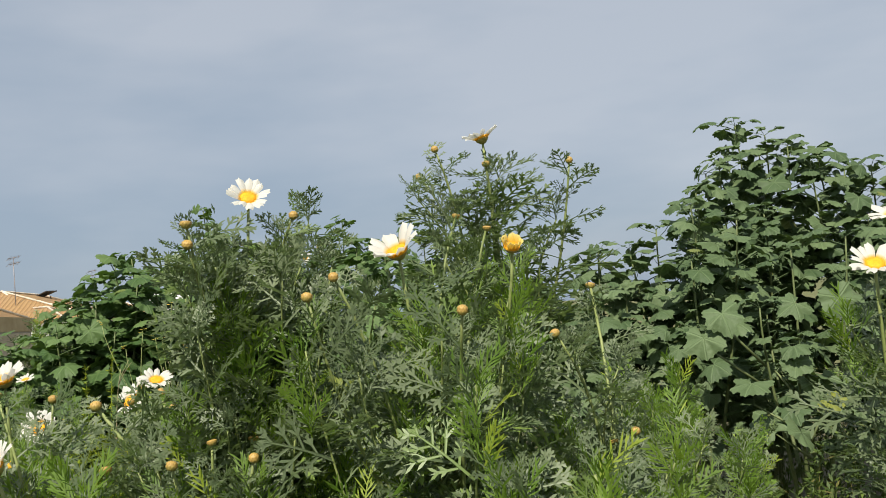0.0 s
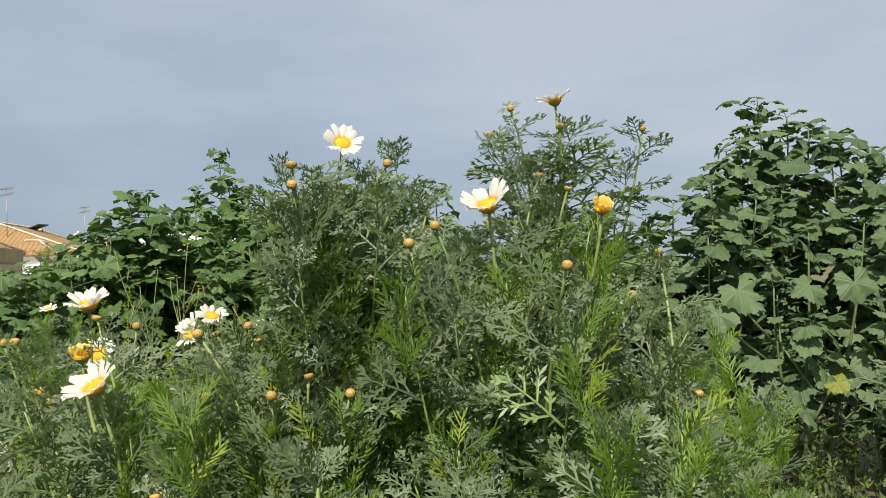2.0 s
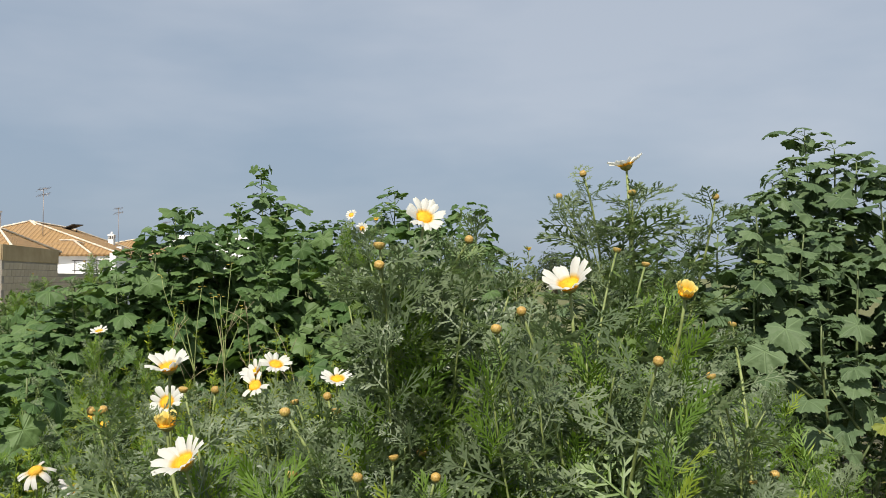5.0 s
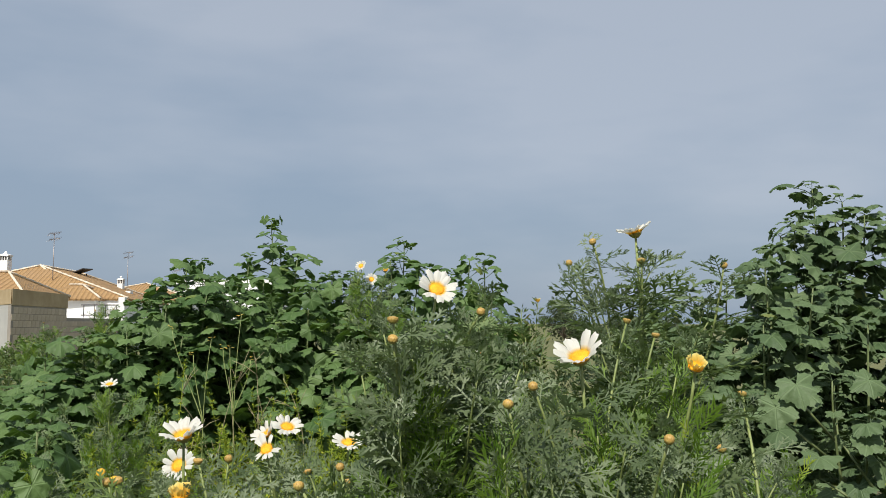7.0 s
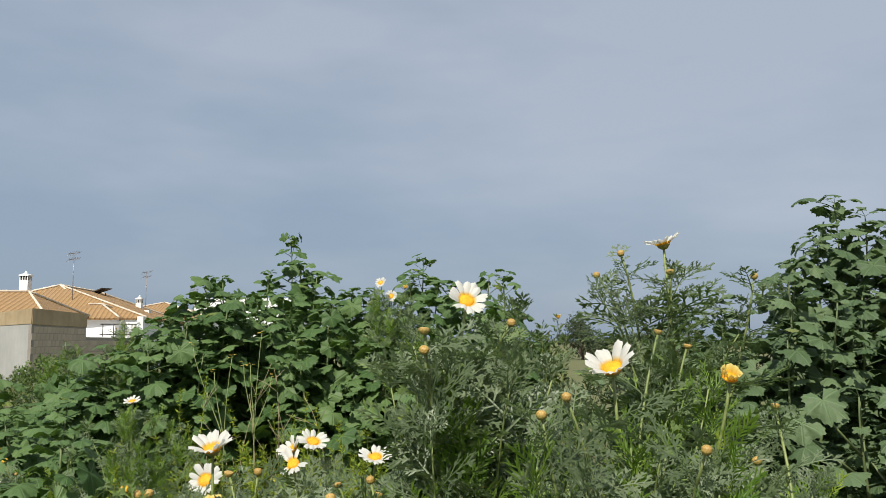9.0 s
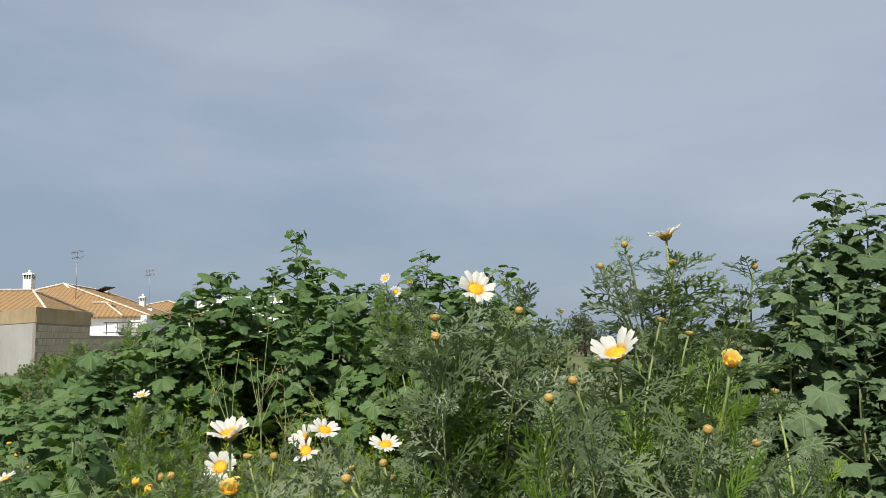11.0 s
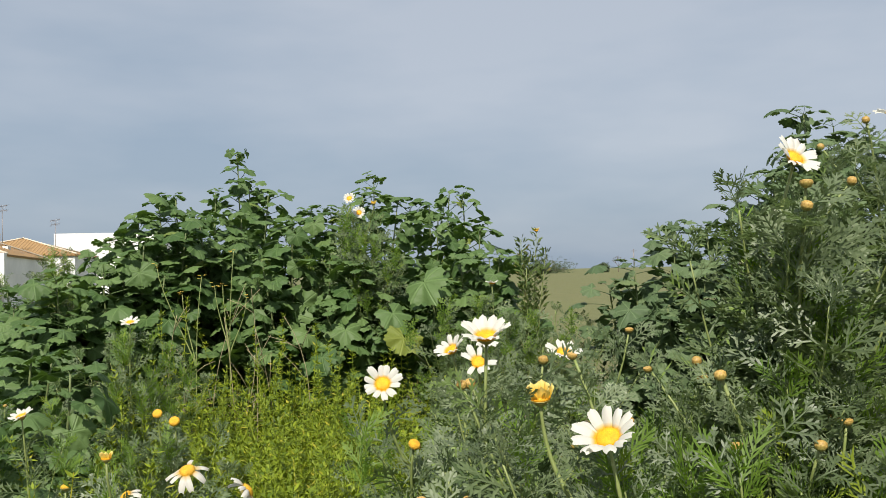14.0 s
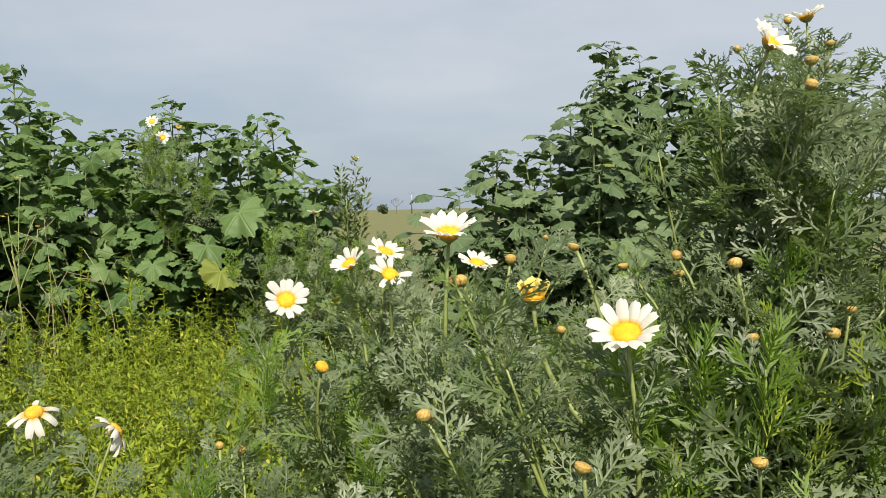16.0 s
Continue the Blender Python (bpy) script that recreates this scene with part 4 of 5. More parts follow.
daisy((0.05, 0.86), [], 118, 18, 0.18, 0.92, LEAFY_DAISY, gap=0.030, depth=0.75, pieces=140)
daisy((-0.24, 0.84), [], 119, 18, 0.17, 0.89, LEAFY_DAISY, gap=0.030, depth=0.75, pieces=150, tufts=0.7)
daisy((0.14, 0.93), [], 120, 15, 0.13, 0.92, LEAFY_DAISY, gap=0.030, depth=0.75, pieces=140)
daisy((-0.27, 1.10), [], 122, 22, 0.14, 1.12, LEAFY_DAISY, gap=0.032, depth=0.6, pieces=180, tufts=0.25)
daisy((-0.10, 0.95), [], 121, 16, 0.15, 0.90, LEAFY_DAISY, gap=0.030, depth=0.8, pieces=140, tufts=0.5)

# ---- crown daisies further off ----
daisy((-1.55, 3.32), [(-1.54, 3.29, 0.99, "open", (0, -0.4, 1))], 131, 20, 0.30, 0.94, "crown daisy with one small white flower among mallows", pieces=60)
daisy((-1.60, 2.48), [(-1.59, 2.42, 0.81, "open", (-0.3, -0.3, 0.9)), (-1.45, 2.3, 0.66, "spent", UP)], 132, 18, 0.30, 0.74, "low crown daisy with one white flower", pieces=60)
daisy((-1.30, 2.75), [(-1.28, 2.7, 0.74, "spent", (0, -0.7, 0.5), 1.3), (-1.33, 2.72, 0.76, "spent", (0, -0.6, 0.5), 1.2)], 133, 12, 0.2, 0.74, "crown daisy with orange spent flower heads", pieces=60)
daisy((-2.02, 3.35), [(-1.97, 3.2, 0.78, "spent", (-0.3, -0.4, 0.8)), (-2.19, 3.55, 0.78, "spent", UP), (-1.9, 3.15, 0.74, "bud")], 143, 14, 0.25, 0.70, "low crown daisy with spent yellow flowers", pieces=40)
daisy((-0.75, 5.0), [(-0.74, 5.0, 1.47, "open", (0, -0.9, 0.35), 1.1), (-0.79, 4.91, 1.54, "open", (-0.2, -0.8, 0.5), 1.1), (-0.66, 5.0, 1.52, "half", UP)], 134, 34, 0.30, 1.47, "tall crown daisy growing up through mallows", pieces=40, simple=True)
daisy((-0.15, 4.2), [(-0.13, 4.29, 1.08, "open", UP)], 135, 20, 0.24, 1.02, "crown daisy with a single small flower", pieces=30, simple=True)
daisy((-2.56, 5.75), [(-2.50, 5.72, 1.31, "bud"), (-2.64, 5.76, 1.30, "bud")], 144, 22, 0.20, 1.31, "tall feathery crown daisy behind the low mallows", pieces=40, simple=True, depth=0.75)
daisy((-2.92, 5.65), [(-2.90, 5.60, 1.22, "bud")], 145, 20, 0.19, 1.19, "tall feathery crown daisy behind the low mallows", pieces=40, simple=True, depth=0.7)
daisy((-0.38, 3.9), [], 136, 20, 0.28, 1.0, LEAFY_DAISY, pieces=25, simple=True)
daisy((0.15, 4.2), [], 137, 20, 0.26, 0.95, LEAFY_DAISY, pieces=25, simple=True)
daisy((0.0, 3.0), [], 138, 18, 0.35, 0.76, LEAFY_DAISY, pieces=25, simple=True)
daisy((-0.5, 2.7), [], 139, 18, 0.33, 0.74, LEAFY_DAISY, pieces=25, simple=True)
daisy((0.55, 2.6), [], 140, 18, 0.35, 0.82, LEAFY_DAISY, pieces=25, simple=True)


HEADS = [(Vector(h[:3]), 0.008 if h[3] == "bud" else 0.032) for values, named in PLANNED for h in values[1]]
for values, named in PLANNED:
    grow_daisy(*values, **named)


def weeds(name, count, where, height, label, material, seed, leaflet=0.016, step=0.03, loose=0.012):
    """Upright herb stems set with whorls of small pointed leaves."""
    rng = random.Random(seed)
    g = np.random.default_rng(seed)
    s = Shape()
    foot, lean, at = [], [], []
    for _ in range(count):
        x, y = where(rng)
        h = height(x, y) * rng.uniform(0.5, 1.1) * (1.3 if rng.random() < 0.08 else 1.0)
        b, d = (x, y, 0.0), (rng.gauss(0, 0.16) * h, rng.gauss(0, 0.16) * h, h)
        foot.append(b)
        lean.append(d)
        n = max(4, int(h * 0.7 / step))
        for i in range(n):
            f = 1 - 0.72 * ((i + rng.random()) / n) ** 1.3
            at.append((x + d[0] * f + rng.gauss(0, loose), y + d[1] * f + rng.gauss(0, loose), h * f, f))
    foot, lean, at = np.array(foot), np.array(lean), np.array(at)
    w = np.array((0.0020, 0, 0))
    quad = np.stack((foot - w, foot + w, foot + lean + 0.5 * w, foot + lean - 0.5 * w), 1).reshape(-1, 3)
    s.take(quad.astype(np.float32), np.arange(len(quad), dtype=np.int32), np.full(len(foot), 4, dtype=np.int32))
    p = np.repeat(at, 5, 0)
    a = np.repeat(g.uniform(0, 6.283, len(at)), 5) + np.tile(np.arange(5) * 1.2566, len(at)) + g.uniform(-0.3, 0.3, len(p))
    ln = (leaflet * g.uniform(0.6, 1.7, len(p)) * (1.25 - 0.45 * p[:, 3]))[:, None]
    d = np.stack((np.cos(a), np.sin(a), g.uniform(-0.1, 1.3, len(p))), 1)
    d /= np.linalg.norm(d, axis=1)[:, None]
    face = np.array((0, 0, 1.0)) + np.array(toward) * g.random(len(p))[:, None]
    side = np.cross(d, face)
    side *= 0.22 * ln / np.linalg.norm(side, axis=1)[:, None]
    p = p[:, :3]
    quad = np.stack((p, p + d * ln * 0.65 + side, p + d * ln * 1.35, p + d * ln * 0.65 - side), 1).reshape(-1, 3)
    s.take(quad.astype(np.float32), np.arange(len(quad), dtype=np.int32), np.full(len(p), 4, dtype=np.int32))
    return tagged(new(name, s.mesh(name, material)), label, "weeds", kind="stuff")


def patch(rng):
    while True:
        x, y = rng.uniform(-1.55, -0.2), rng.uniform(1.6, 4.75)
        if noise.noise((x * 2.1, y * 2.1, 3)) > -0.35 and (x < -0.55 or rng.random() < 0.45):
            return x, y


weeds("weed_patch", 2300, patch, lambda x, y: 0.50 + 0.04 * (y - 2) + 0.20 * noise.noise((x * 3, y * 3, 8)) + 0.14 * noise.noise((x * 9, y * 9, 4)), "yellow-green small-leaved weeds filling the clearing", WEED, 201, 0.0165, 0.025, 0.004)
weeds("undergrowth", 3800, lambda r: (r.gauss(-0.4, 2.6), r.gauss(2.4, 2.8)), lambda x, y: 0.10 + 0.30 * min(1, max(0, y - 0.2)) + 0.2 * (y > 4.4), "low dark green herbs under the taller plants", GRASS, 202, 0.024)
weeds("meadow_herbs", 1800, lambda r: (r.uniform(-15, -2.0), r.uniform(6.0, 24.5)), lambda x, y: 0.45 + 0.2 * noise.noise((x * 0.6, y * 0.6, 2)), "rough green meadow herbs before the wall", GRASS, 203, 0.05)


# ---- dry stalks and a lanky weed by the mallows ----
def dry_stalk(at, height, seed):
    """A pale dead stalk with a few bent side twigs."""
    rng = random.Random(seed)
    root = thing("dry_stalk", at, "pale brown dead stalk standing before the mallow", "dry stalk", "dead stalks")
    pts = bezier((0, 0, 0), (rng.uniform(-0.05, 0.05), 0, height * 0.4), (rng.uniform(-0.12, 0.12), rng.uniform(-0.05, 0.05), height * 0.7), (rng.uniform(-0.15, 0.15), 0, height), 12)
    s = Shape()
    s.tube(pts, [0.0034 * (1 - 0.6 * i / 11) for i in range(12)], 6)
    part("stalk", s.mesh("stalk", DRY), root)
    for _ in range(4):
        i = rng.randint(4, 10)
        d = Vector((rng.uniform(-1, 1), rng.uniform(-0.6, 0.3), rng.uniform(0.2, 1.2))).normalized() * rng.uniform(0.08, 0.22)
        t = Shape()
        t.tube([pts[i], pts[i] + d * 0.5 + Vector((0, 0, 0.01)), pts[i] + d], [0.0019, 0.0016, 0.001], 5)
        part("twig", t.mesh("twig", DRY), root)


for i in range(9):
    dry_stalk((-1.62 + 0.055 * i + 0.03 * math.sin(5 * i), 4.42 + 0.05 * math.sin(3 * i), 0), 0.78 + 0.22 * math.sin(2.3 * i + 1), 400 + i)
dry_stalk((-0.98, 4.35, 0), 0.95, 420)
dry_stalk((-1.25, 4.40, 0), 1.05, 421)


def lanky_weed(at, tops, seed):
    """Thin upright stems set with short side sprays, one of them with a small yellow flower."""
    rng = random.Random(seed)
    root = thing("lanky_weed", at, "thin lanky weed with small leaves and a yellow flower", "weed")
    for k, (dx, dy, h) in enumerate(tops):
        pts = bezier((0, 0, 0), (0, 0, h * 0.4), (dx * 0.6, dy * 0.6, h * 0.7), (dx, dy, h), 14)
        s = Shape()
        s.tube(pts, [0.004 * (1 - 0.6 * i / 13) for i in range(14)], 5)
        part("stem", s.mesh("stem", STEM), root)
        spray = Shape()
        for j in range(210):
            i = rng.randint(6, 12)
            p = pts[i].lerp(pts[i + 1], rng.random())
            a = rng.uniform(0, 6.283)
            d = Vector((math.cos(a), math.sin(a), rng.uniform(0.2, 1.3))).normalized()
            base = p + d * rng.uniform(0.0, 0.03)
            ln = rng.uniform(0.02, 0.048)
            side = d.orthogonal().normalized() * ln * 0.16
            spray.add([base, base + d * ln * 0.5 + side, base + d * ln, base + d * ln * 0.5 - side], [(0, 1, 2, 3)])
        part("leaves", spray.mesh("leaves", GRASS), root, kind="stuff")
        if k == 0:
            flower(root, Vector((dx, dy, h + 0.004)), (0, -0.2, 1), "half", rng, 0.9)
    return root


lanky_weed((0.12, 4.70, 0), [(0.06, 0.03, 1.34), (-0.03, 0.0, 1.30), (0.02, 0.02, 1.22), (0.10, 0.0, 1.24), (-0.01, -0.03, 1.15)], 430)


def wild_mustard(at, tips, seed):
    """A thin branching green stalk with a tiny pale yellow flower at each tip."""
    rng = random.Random(seed)
    root = thing("wild_mustard", at, "thin green weed with tiny pale yellow flowers", "weed", "yellow-flowered weeds")
    o = Vector(at)
    high = max(t[2] for t in tips)
    main = bezier((0, 0, 0), (0.02, 0, high * 0.4), (-0.02, 0, high * 0.6), Vector(tips[0]) - o, 14)
    for k, tip in enumerate(tips):
        e = Vector(tip) - o
        pts = main if k == 0 else bezier(main[8], main[8] + Vector((0, 0, 0.06)), e - Vector((0, 0, 0.12)), e, 8)
        s = Shape()
        s.tube(pts, [0.0036 * (1 - 0.55 * i / (len(pts) - 1)) for i in range(len(pts))], 5)
        part("stalk" if k == 0 else "branch", s.mesh("stalk", STEM), root)
        bloom = Shape()
        for j in range(3):
            c = e + Vector((rng.uniform(-0.018, 0.018), rng.uniform(-0.01, 0.01), rng.uniform(-0.012, 0.012)))
            for q in range(4):
                d = Matrix.Rotation(math.pi / 2 * q + rng.random(), 3, "Z") @ Vector((0.010, 0, 0.003))
                w = d.cross(Vector((0, 0, 1))) * 0.45
                bloom.add([c, c + d * 0.6 + w, c + d + Vector((0, 0, 0.001)), c + d * 0.6 - w], [(0, 1, 2, 3)])
        part("flower_head", bloom.mesh("flower_head", YOUNG_PETAL), root, label="tiny pale yellow flowers")
        for j in range(3):
            i = rng.randint(len(pts) // 2, len(pts) - 3)
            d = Vector((rng.uniform(-1, 1), rng.uniform(-1, 0.2), rng.uniform(0.1, 0.8))).normalized() * rng.uniform(0.02, 0.05)
            w = d.cross(Vector((0, 0, 1))).normalized() * 0.006
            t = Shape()
            t.add([pts[i], pts[i] + d * 0.5 + w, pts[i] + d, pts[i] + d * 0.5 - w], [(0, 1, 2, 3)])
            part("leaf", t.mesh("leaf", SHOOT_LEAF), root)


wild_mustard((-1.36, 4.40, 0), [(-1.34, 4.45, 1.26), (-1.43, 4.45, 1.10), (-1.39, 4.43, 1.10), (-1.28, 4.42, 1.04)], 440)
wild_mustard((-1.52, 4.42, 0), [(-1.49, 4.45, 1.14), (-1.58, 4.45, 1.06), (-1.70, 4.47, 1.20)], 441)


# ---- the village and the far field ----
def flat_poly(points, material, name, uv_along=None):
    """A roof slope: one face, with tile rows running down from ridge to eave, and its thickness."""
    s = Shape()
    pts = [Vector(p) for p in points]
    nrm = (pts[1] - pts[0]).cross(pts[2] - pts[0]).normalized()
    if nrm.z < 0:
        pts.reverse()
        nrm = -nrm
    level = Vector((0, 0, 1)).cross(nrm).normalized()
    down = nrm.cross(level)
    uv = [(p.dot(level), p.dot(down)) for p in pts]
    n = len(pts)
    low = [p - nrm * 0.10 for p in pts]
    s.add(pts + low, [tuple(range(n)), tuple(range(2 * n - 1, n - 1, -1))] + [(i, n + i, n + (i + 1) % n, (i + 1) % n) for i in range(n)], uv + uv)
    return s.mesh(name, material, False)


def ridge_cap(parent, a, b):
    """A row of overlapping cap tiles bedded in pale mortar, as one swelling bar."""
    s = Shape()
    a, b = Vector(a), Vector(b)
    n = max(2, int((b - a).length / 0.4))
    rows = [(a.lerp(b, (i + k) / n) + Vector((0, 0, 0.04)), r) for i in range(n) for k, r in ((0.0, 0.056), (0.96, 0.038))]
    s.tube([p for p, _ in rows], [r for _, r in rows], 8)
    part("ridge_cap", s.mesh("ridge_cap", RIDGE), parent)


def box_part(name, lo, hi, material, parent, label=""):
    s = Shape()
    s.box(lo, hi)
    return part(name, s.mesh(name, material, False), parent, label=label)


def chimney(parent, x, y, z0, z1, w=0.3):
    """A white stack with a band of dark vent holes between corner posts, a projecting slab and a small knob."""
    body = box_part("chimney", (x - w, y - w, z0), (x + w, y + w, z1 - 0.36), WHITE, parent, "white chimney with a small capped vent")
    s = Shape()
    s.box((x - w * 0.8, y - w * 0.8, z1 - 0.36), (x + w * 0.8, y + w * 0.8, z1 - 0.17))
    part("vent", s.mesh("vent", DARKIRON, False), body)
    post = Shape()
    for i in range(4):
        for d in (-0.9, -0.3, 0.3, 0.9):
            u, v = ((d * w, -0.9 * w), (d * w, 0.9 * w), (-0.9 * w, d * w), (0.9 * w, d * w))[i]
            k = 0.1 * w * (1.0 if abs(d) > 0.5 else 0.8)
            if i < 2 or abs(d) < 0.5:
                post.box((x + u - k, y + v - k, z1 - 0.36), (x + u + k, y + v + k, z1 - 0.17))
    part("grille", post.mesh("grille", WHITE, False), body)
    t = Shape()
    t.box((x - w * 1.15, y - w * 1.15, z1 - 0.17), (x + w * 1.15, y + w * 1.15, z1 - 0.10))
    t.add([(x - w, y - w, z1 - 0.10), (x + w, y - w, z1 - 0.10), (x + w, y + w, z1 - 0.10), (x - w, y + w, z1 - 0.10), (x, y, z1 - 0.01)],
          [(3, 2, 1, 0), (0, 1, 4), (1, 2, 4), (2, 3, 4), (3, 0, 4)])
    t.lathe([(0.05, z1 - 0.04), (0.07, z1 + 0.0), (0.05, z1 + 0.05), (0.01, z1 + 0.08)], 10)
    t.blocks[-1][0][:, :2] += (x, y)
    part("cap", t.mesh("cap", WHITE, False), body)


def antenna(x, y, z0, z1):
    """A television aerial: a thin mast with a comb of rods."""
    root = thing("television_antenna", (x, y, z0), "thin metal mast with a television aerial on the roof", "antenna", "roof antennas")
    h = z1 - z0
    s = Shape()
    s.tube([(0, 0, -0.6), (0, 0, h)], [0.024, 0.016], 6)
    part("mast", s.mesh("mast", METAL), root)
    for k, zz in enumerate((h - 0.05, h - 0.32)):
        t = Shape()
        t.tube([(-0.28, 0.1 * k, zz), (0.32, -0.1, zz + 0.06)], [0.016, 0.016], 5)
        aerial = part("aerial", t.mesh("aerial", METAL), root)
        for i in range(7):
            x0 = -0.26 + 0.09 * i
            rod = Shape()
            rod.tube([(x0, -0.22, zz + 0.01 * i - 0.12), (x0, 0.22, zz + 0.12 + 0.007 * i)], [0.006, 0.006], 4)
            part("rod", rod.mesh("rod", METAL), aerial)


def hip_roof(parent, corners, ridge_a, ridge_b):
    """Four slopes over the corners (front left, front right, back right, back left) up to a ridge from front to back."""
    fl, fr, br, bl = corners
    for pts in ([fl, fr, ridge_a], [fr, br, ridge_b, ridge_a], [br, bl, ridge_b], [bl, fl, ridge_a, ridge_b]):
        part("roof_slope", flat_poly(pts, TILE, "roof_slope"), parent, label="ochre clay tile slope")
    for a, b in ((fl, ridge_a), (fr, ridge_a), (br, ridge_b), (bl, ridge_b), (ridge_a, ridge_b)):
        ridge_cap(parent, a, b)


def walls(parent, corners, z0, material=WHITE, inset=0.35):
    """Four walls under a roof's corners, each with its thickness."""
    c = sum((Vector(p) for p in corners), Vector()) / 4
    pts = [Vector((p[0], p[1], 0)) + (Vector((c.x, c.y, 0)) - Vector((p[0], p[1], 0))).normalized() * inset for p in corners]
    top = corners[0][2] - 0.02
    for i in range(4):
        a, b = pts[i], pts[(i + 1) % 4]
        n = (b - a).cross(Vector((0, 0, 1))).normalized() * 0.12
        d = (b - a).normalized() * (0.12 if i % 2 else -0.12)
        s = Shape()
        q = [a - n + d, b - n - d, b + n - d, a + n + d]
        s.add([(*p.xy, z0) for p in q] + [(*p.xy, top) for p in q], [(3, 2, 1, 0), (4, 5, 6, 7), (0, 1, 5, 4), (1, 2, 6, 5), (2, 3, 7, 6), (3, 0, 4, 7)])
        part("wall", s.mesh("wall", material, False), parent)


def village():
    # house with a terrace
    h = thing("house", (-19, 44, 0), "white single-storey house with ochre hipped tile roof", "house", "village houses")
    inv = Matrix.Translation((19, -44, 0))

    def L(p):
        return tuple(inv @ Vector(p))

    fl, fr, br, bl = L((-26.5, 40.2, 2.30)), L((-15.8, 40.8, 2.30)), L((-18.0, 53.0, 2.30)), L((-27.6, 52.0, 2.30))
    ra, rb = L((-21.45, 43.9, 4.0)), L((-22.2, 50.2, 4.0))
    hip_roof(h, (fl, fr, br, bl), ra, rb)
    walls(h, (fl, fr, br, bl), 0.0)
    # projecting bay with its own hip
    pa, pb = L((-19.66, 42.6, 2.98)), L((-18.02, 41.0, 2.92))
    c1, c2, c3 = L((-20.4, 39.7, 2.27)), L((-16.76, 40.0, 2.27)), L((-17.2, 44.2, 2.30))
    for pts in ([c1, c2, pb, pa], [c2, c3, pb], [c3, pa, pb]):
        part("roof_slope", flat_poly(pts, TILE, "roof_slope"), h, label="ochre clay tile slope")
    for a, b in ((pa, pb), (pb, c2), (c3, pb), (ra, pa)):
        ridge_cap(h, a, b)
    bay = Shape()
    bay.box((-1.3, -3.75, 0.0), (1.95, -3.55, 2.2))
    part("wall", bay.mesh("wall", WHITE, False), h)
    bay = Shape()
    bay.add([(1.95, -3.75, 0), (1.75, 0.3, 0), (1.55, 0.3, 0), (1.75, -3.55, 0), (1.95, -3.75, 2.2), (1.75, 0.3, 2.2), (1.55, 0.3, 2.2), (1.75, -3.55, 2.2)],
            [(3, 2, 1, 0), (4, 5, 6, 7), (0, 1, 5, 4), (1, 2, 6, 5), (2, 3, 7, 6), (3, 0, 4, 7)])
    part("wall", bay.mesh("wall", WHITE, False), h)
    window = box_part("window", (2.62, -3.02, 1.50), (2.92, -2.90, 2.14), GLASS, h, "dark window at the back of the porch")
    box_part("window_frame", (2.57, -3.00, 1.45), (2.97, -2.92, 2.19), WHITE, window)
    s = Shape()
    s.box((-0.6, -5.6, 0.0), (3.95, -3.2, 1.42))
    part("terrace", s.mesh("terrace", WHITE, False), h, label="white terrace base")
    box_part("pillar", (3.68, -5.55, 1.42), (3.95, -5.28, 2.30), WHITE, h, "white corner pillar of the porch")
    rail = Shape()
    for i in range(4):
        rail.tube([(2.15 + 0.48 * i, -5.5, 1.42), (2.15 + 0.48 * i, -5.5, 1.96)], [0.022, 0.022], 6)
    for z in (1.96, 1.52):
        rail.tube([(2.02, -5.5, z), (3.70, -5.5, z)], [0.024, 0.024], 6)
    part("railing", rail.mesh("railing", DARKIRON), h, label="dark metal terrace railing")
    box_part("bench", (2.75, -4.6, 1.42), (3.25, -4.1, 1.78), PLASTER, h, "grey bench on the terrace")
    chimney(h, *L((-19.75, 50.0, 0))[:2], 2.6, 3.75, 0.155)
    chimney(h, *L((-21.5, 40.6, 0))[:2], 2.6, 4.40, 0.20)
    # solar collector on the far slope
    p = Shape()
    p.add([(-3.4, 4.5, 3.75), (-2.2, 4.2, 4.15), (-2.2, 5.6, 4.2), (-3.4, 5.6, 3.8), (-3.4, 4.5, 3.70), (-2.2, 4.2, 4.10), (-2.2, 5.6, 4.15), (-3.4, 5.6, 3.75)],
          [(0, 1, 2, 3), (7, 6, 5, 4), (0, 4, 5, 1), (1, 5, 6, 2), (2, 6, 7, 3), (3, 7, 4, 0)])
    for q in (-3.3, -2.3):
        p.tube([(q, 5.0, 3.2), (q, 5.0, 3.9)], [0.03, 0.03], 5)
    part("solar_panel", p.mesh("solar_panel", DARKIRON, False), h, label="dark tilted solar panel")
    box_part("air_conditioner", (0.45, 3.6, 2.45), (0.72, 4.0, 2.90), WHITE, h, "white air conditioner box")

    # neighbour in front, behind the block wall
    n = thing("house", (-18, 33, 0), "low outbuilding with ochre tile roof behind the wall", "house", "village houses")
    off = Matrix.Translation((18, -33, 0))
    k = [tuple(off @ Vector(p)) for p in ((-24, 30.6, 2.30), (-16.0, 31.4, 2.25), (-16.8, 37.0, 2.25), (-24.6, 36.2, 2.30))]
    r1, r2 = off @ Vector((-17.9, 34.0, 3.12)), off @ Vector((-22.4, 33.4, 3.12))
    for pts in ([k[0], k[1], r1, r2], [k[1], k[2], r1], [k[2], k[3], r2, r1], [k[3], k[0], r2]):
        part("roof_slope", flat_poly(pts, TILE, "roof_slope"), n, label="ochre clay tile slope")
    for a, b in ((k[1], r1), (k[2], r1), (r1, r2), (k[0], r2)):
        ridge_cap(n, a, b)
    walls(n, k, 0.0)

    # third house
    t = thing("house", (-21, 60, 0), "white house with ochre hipped roof further off", "house", "village houses")
    off = Matrix.Translation((21, -60, 0))
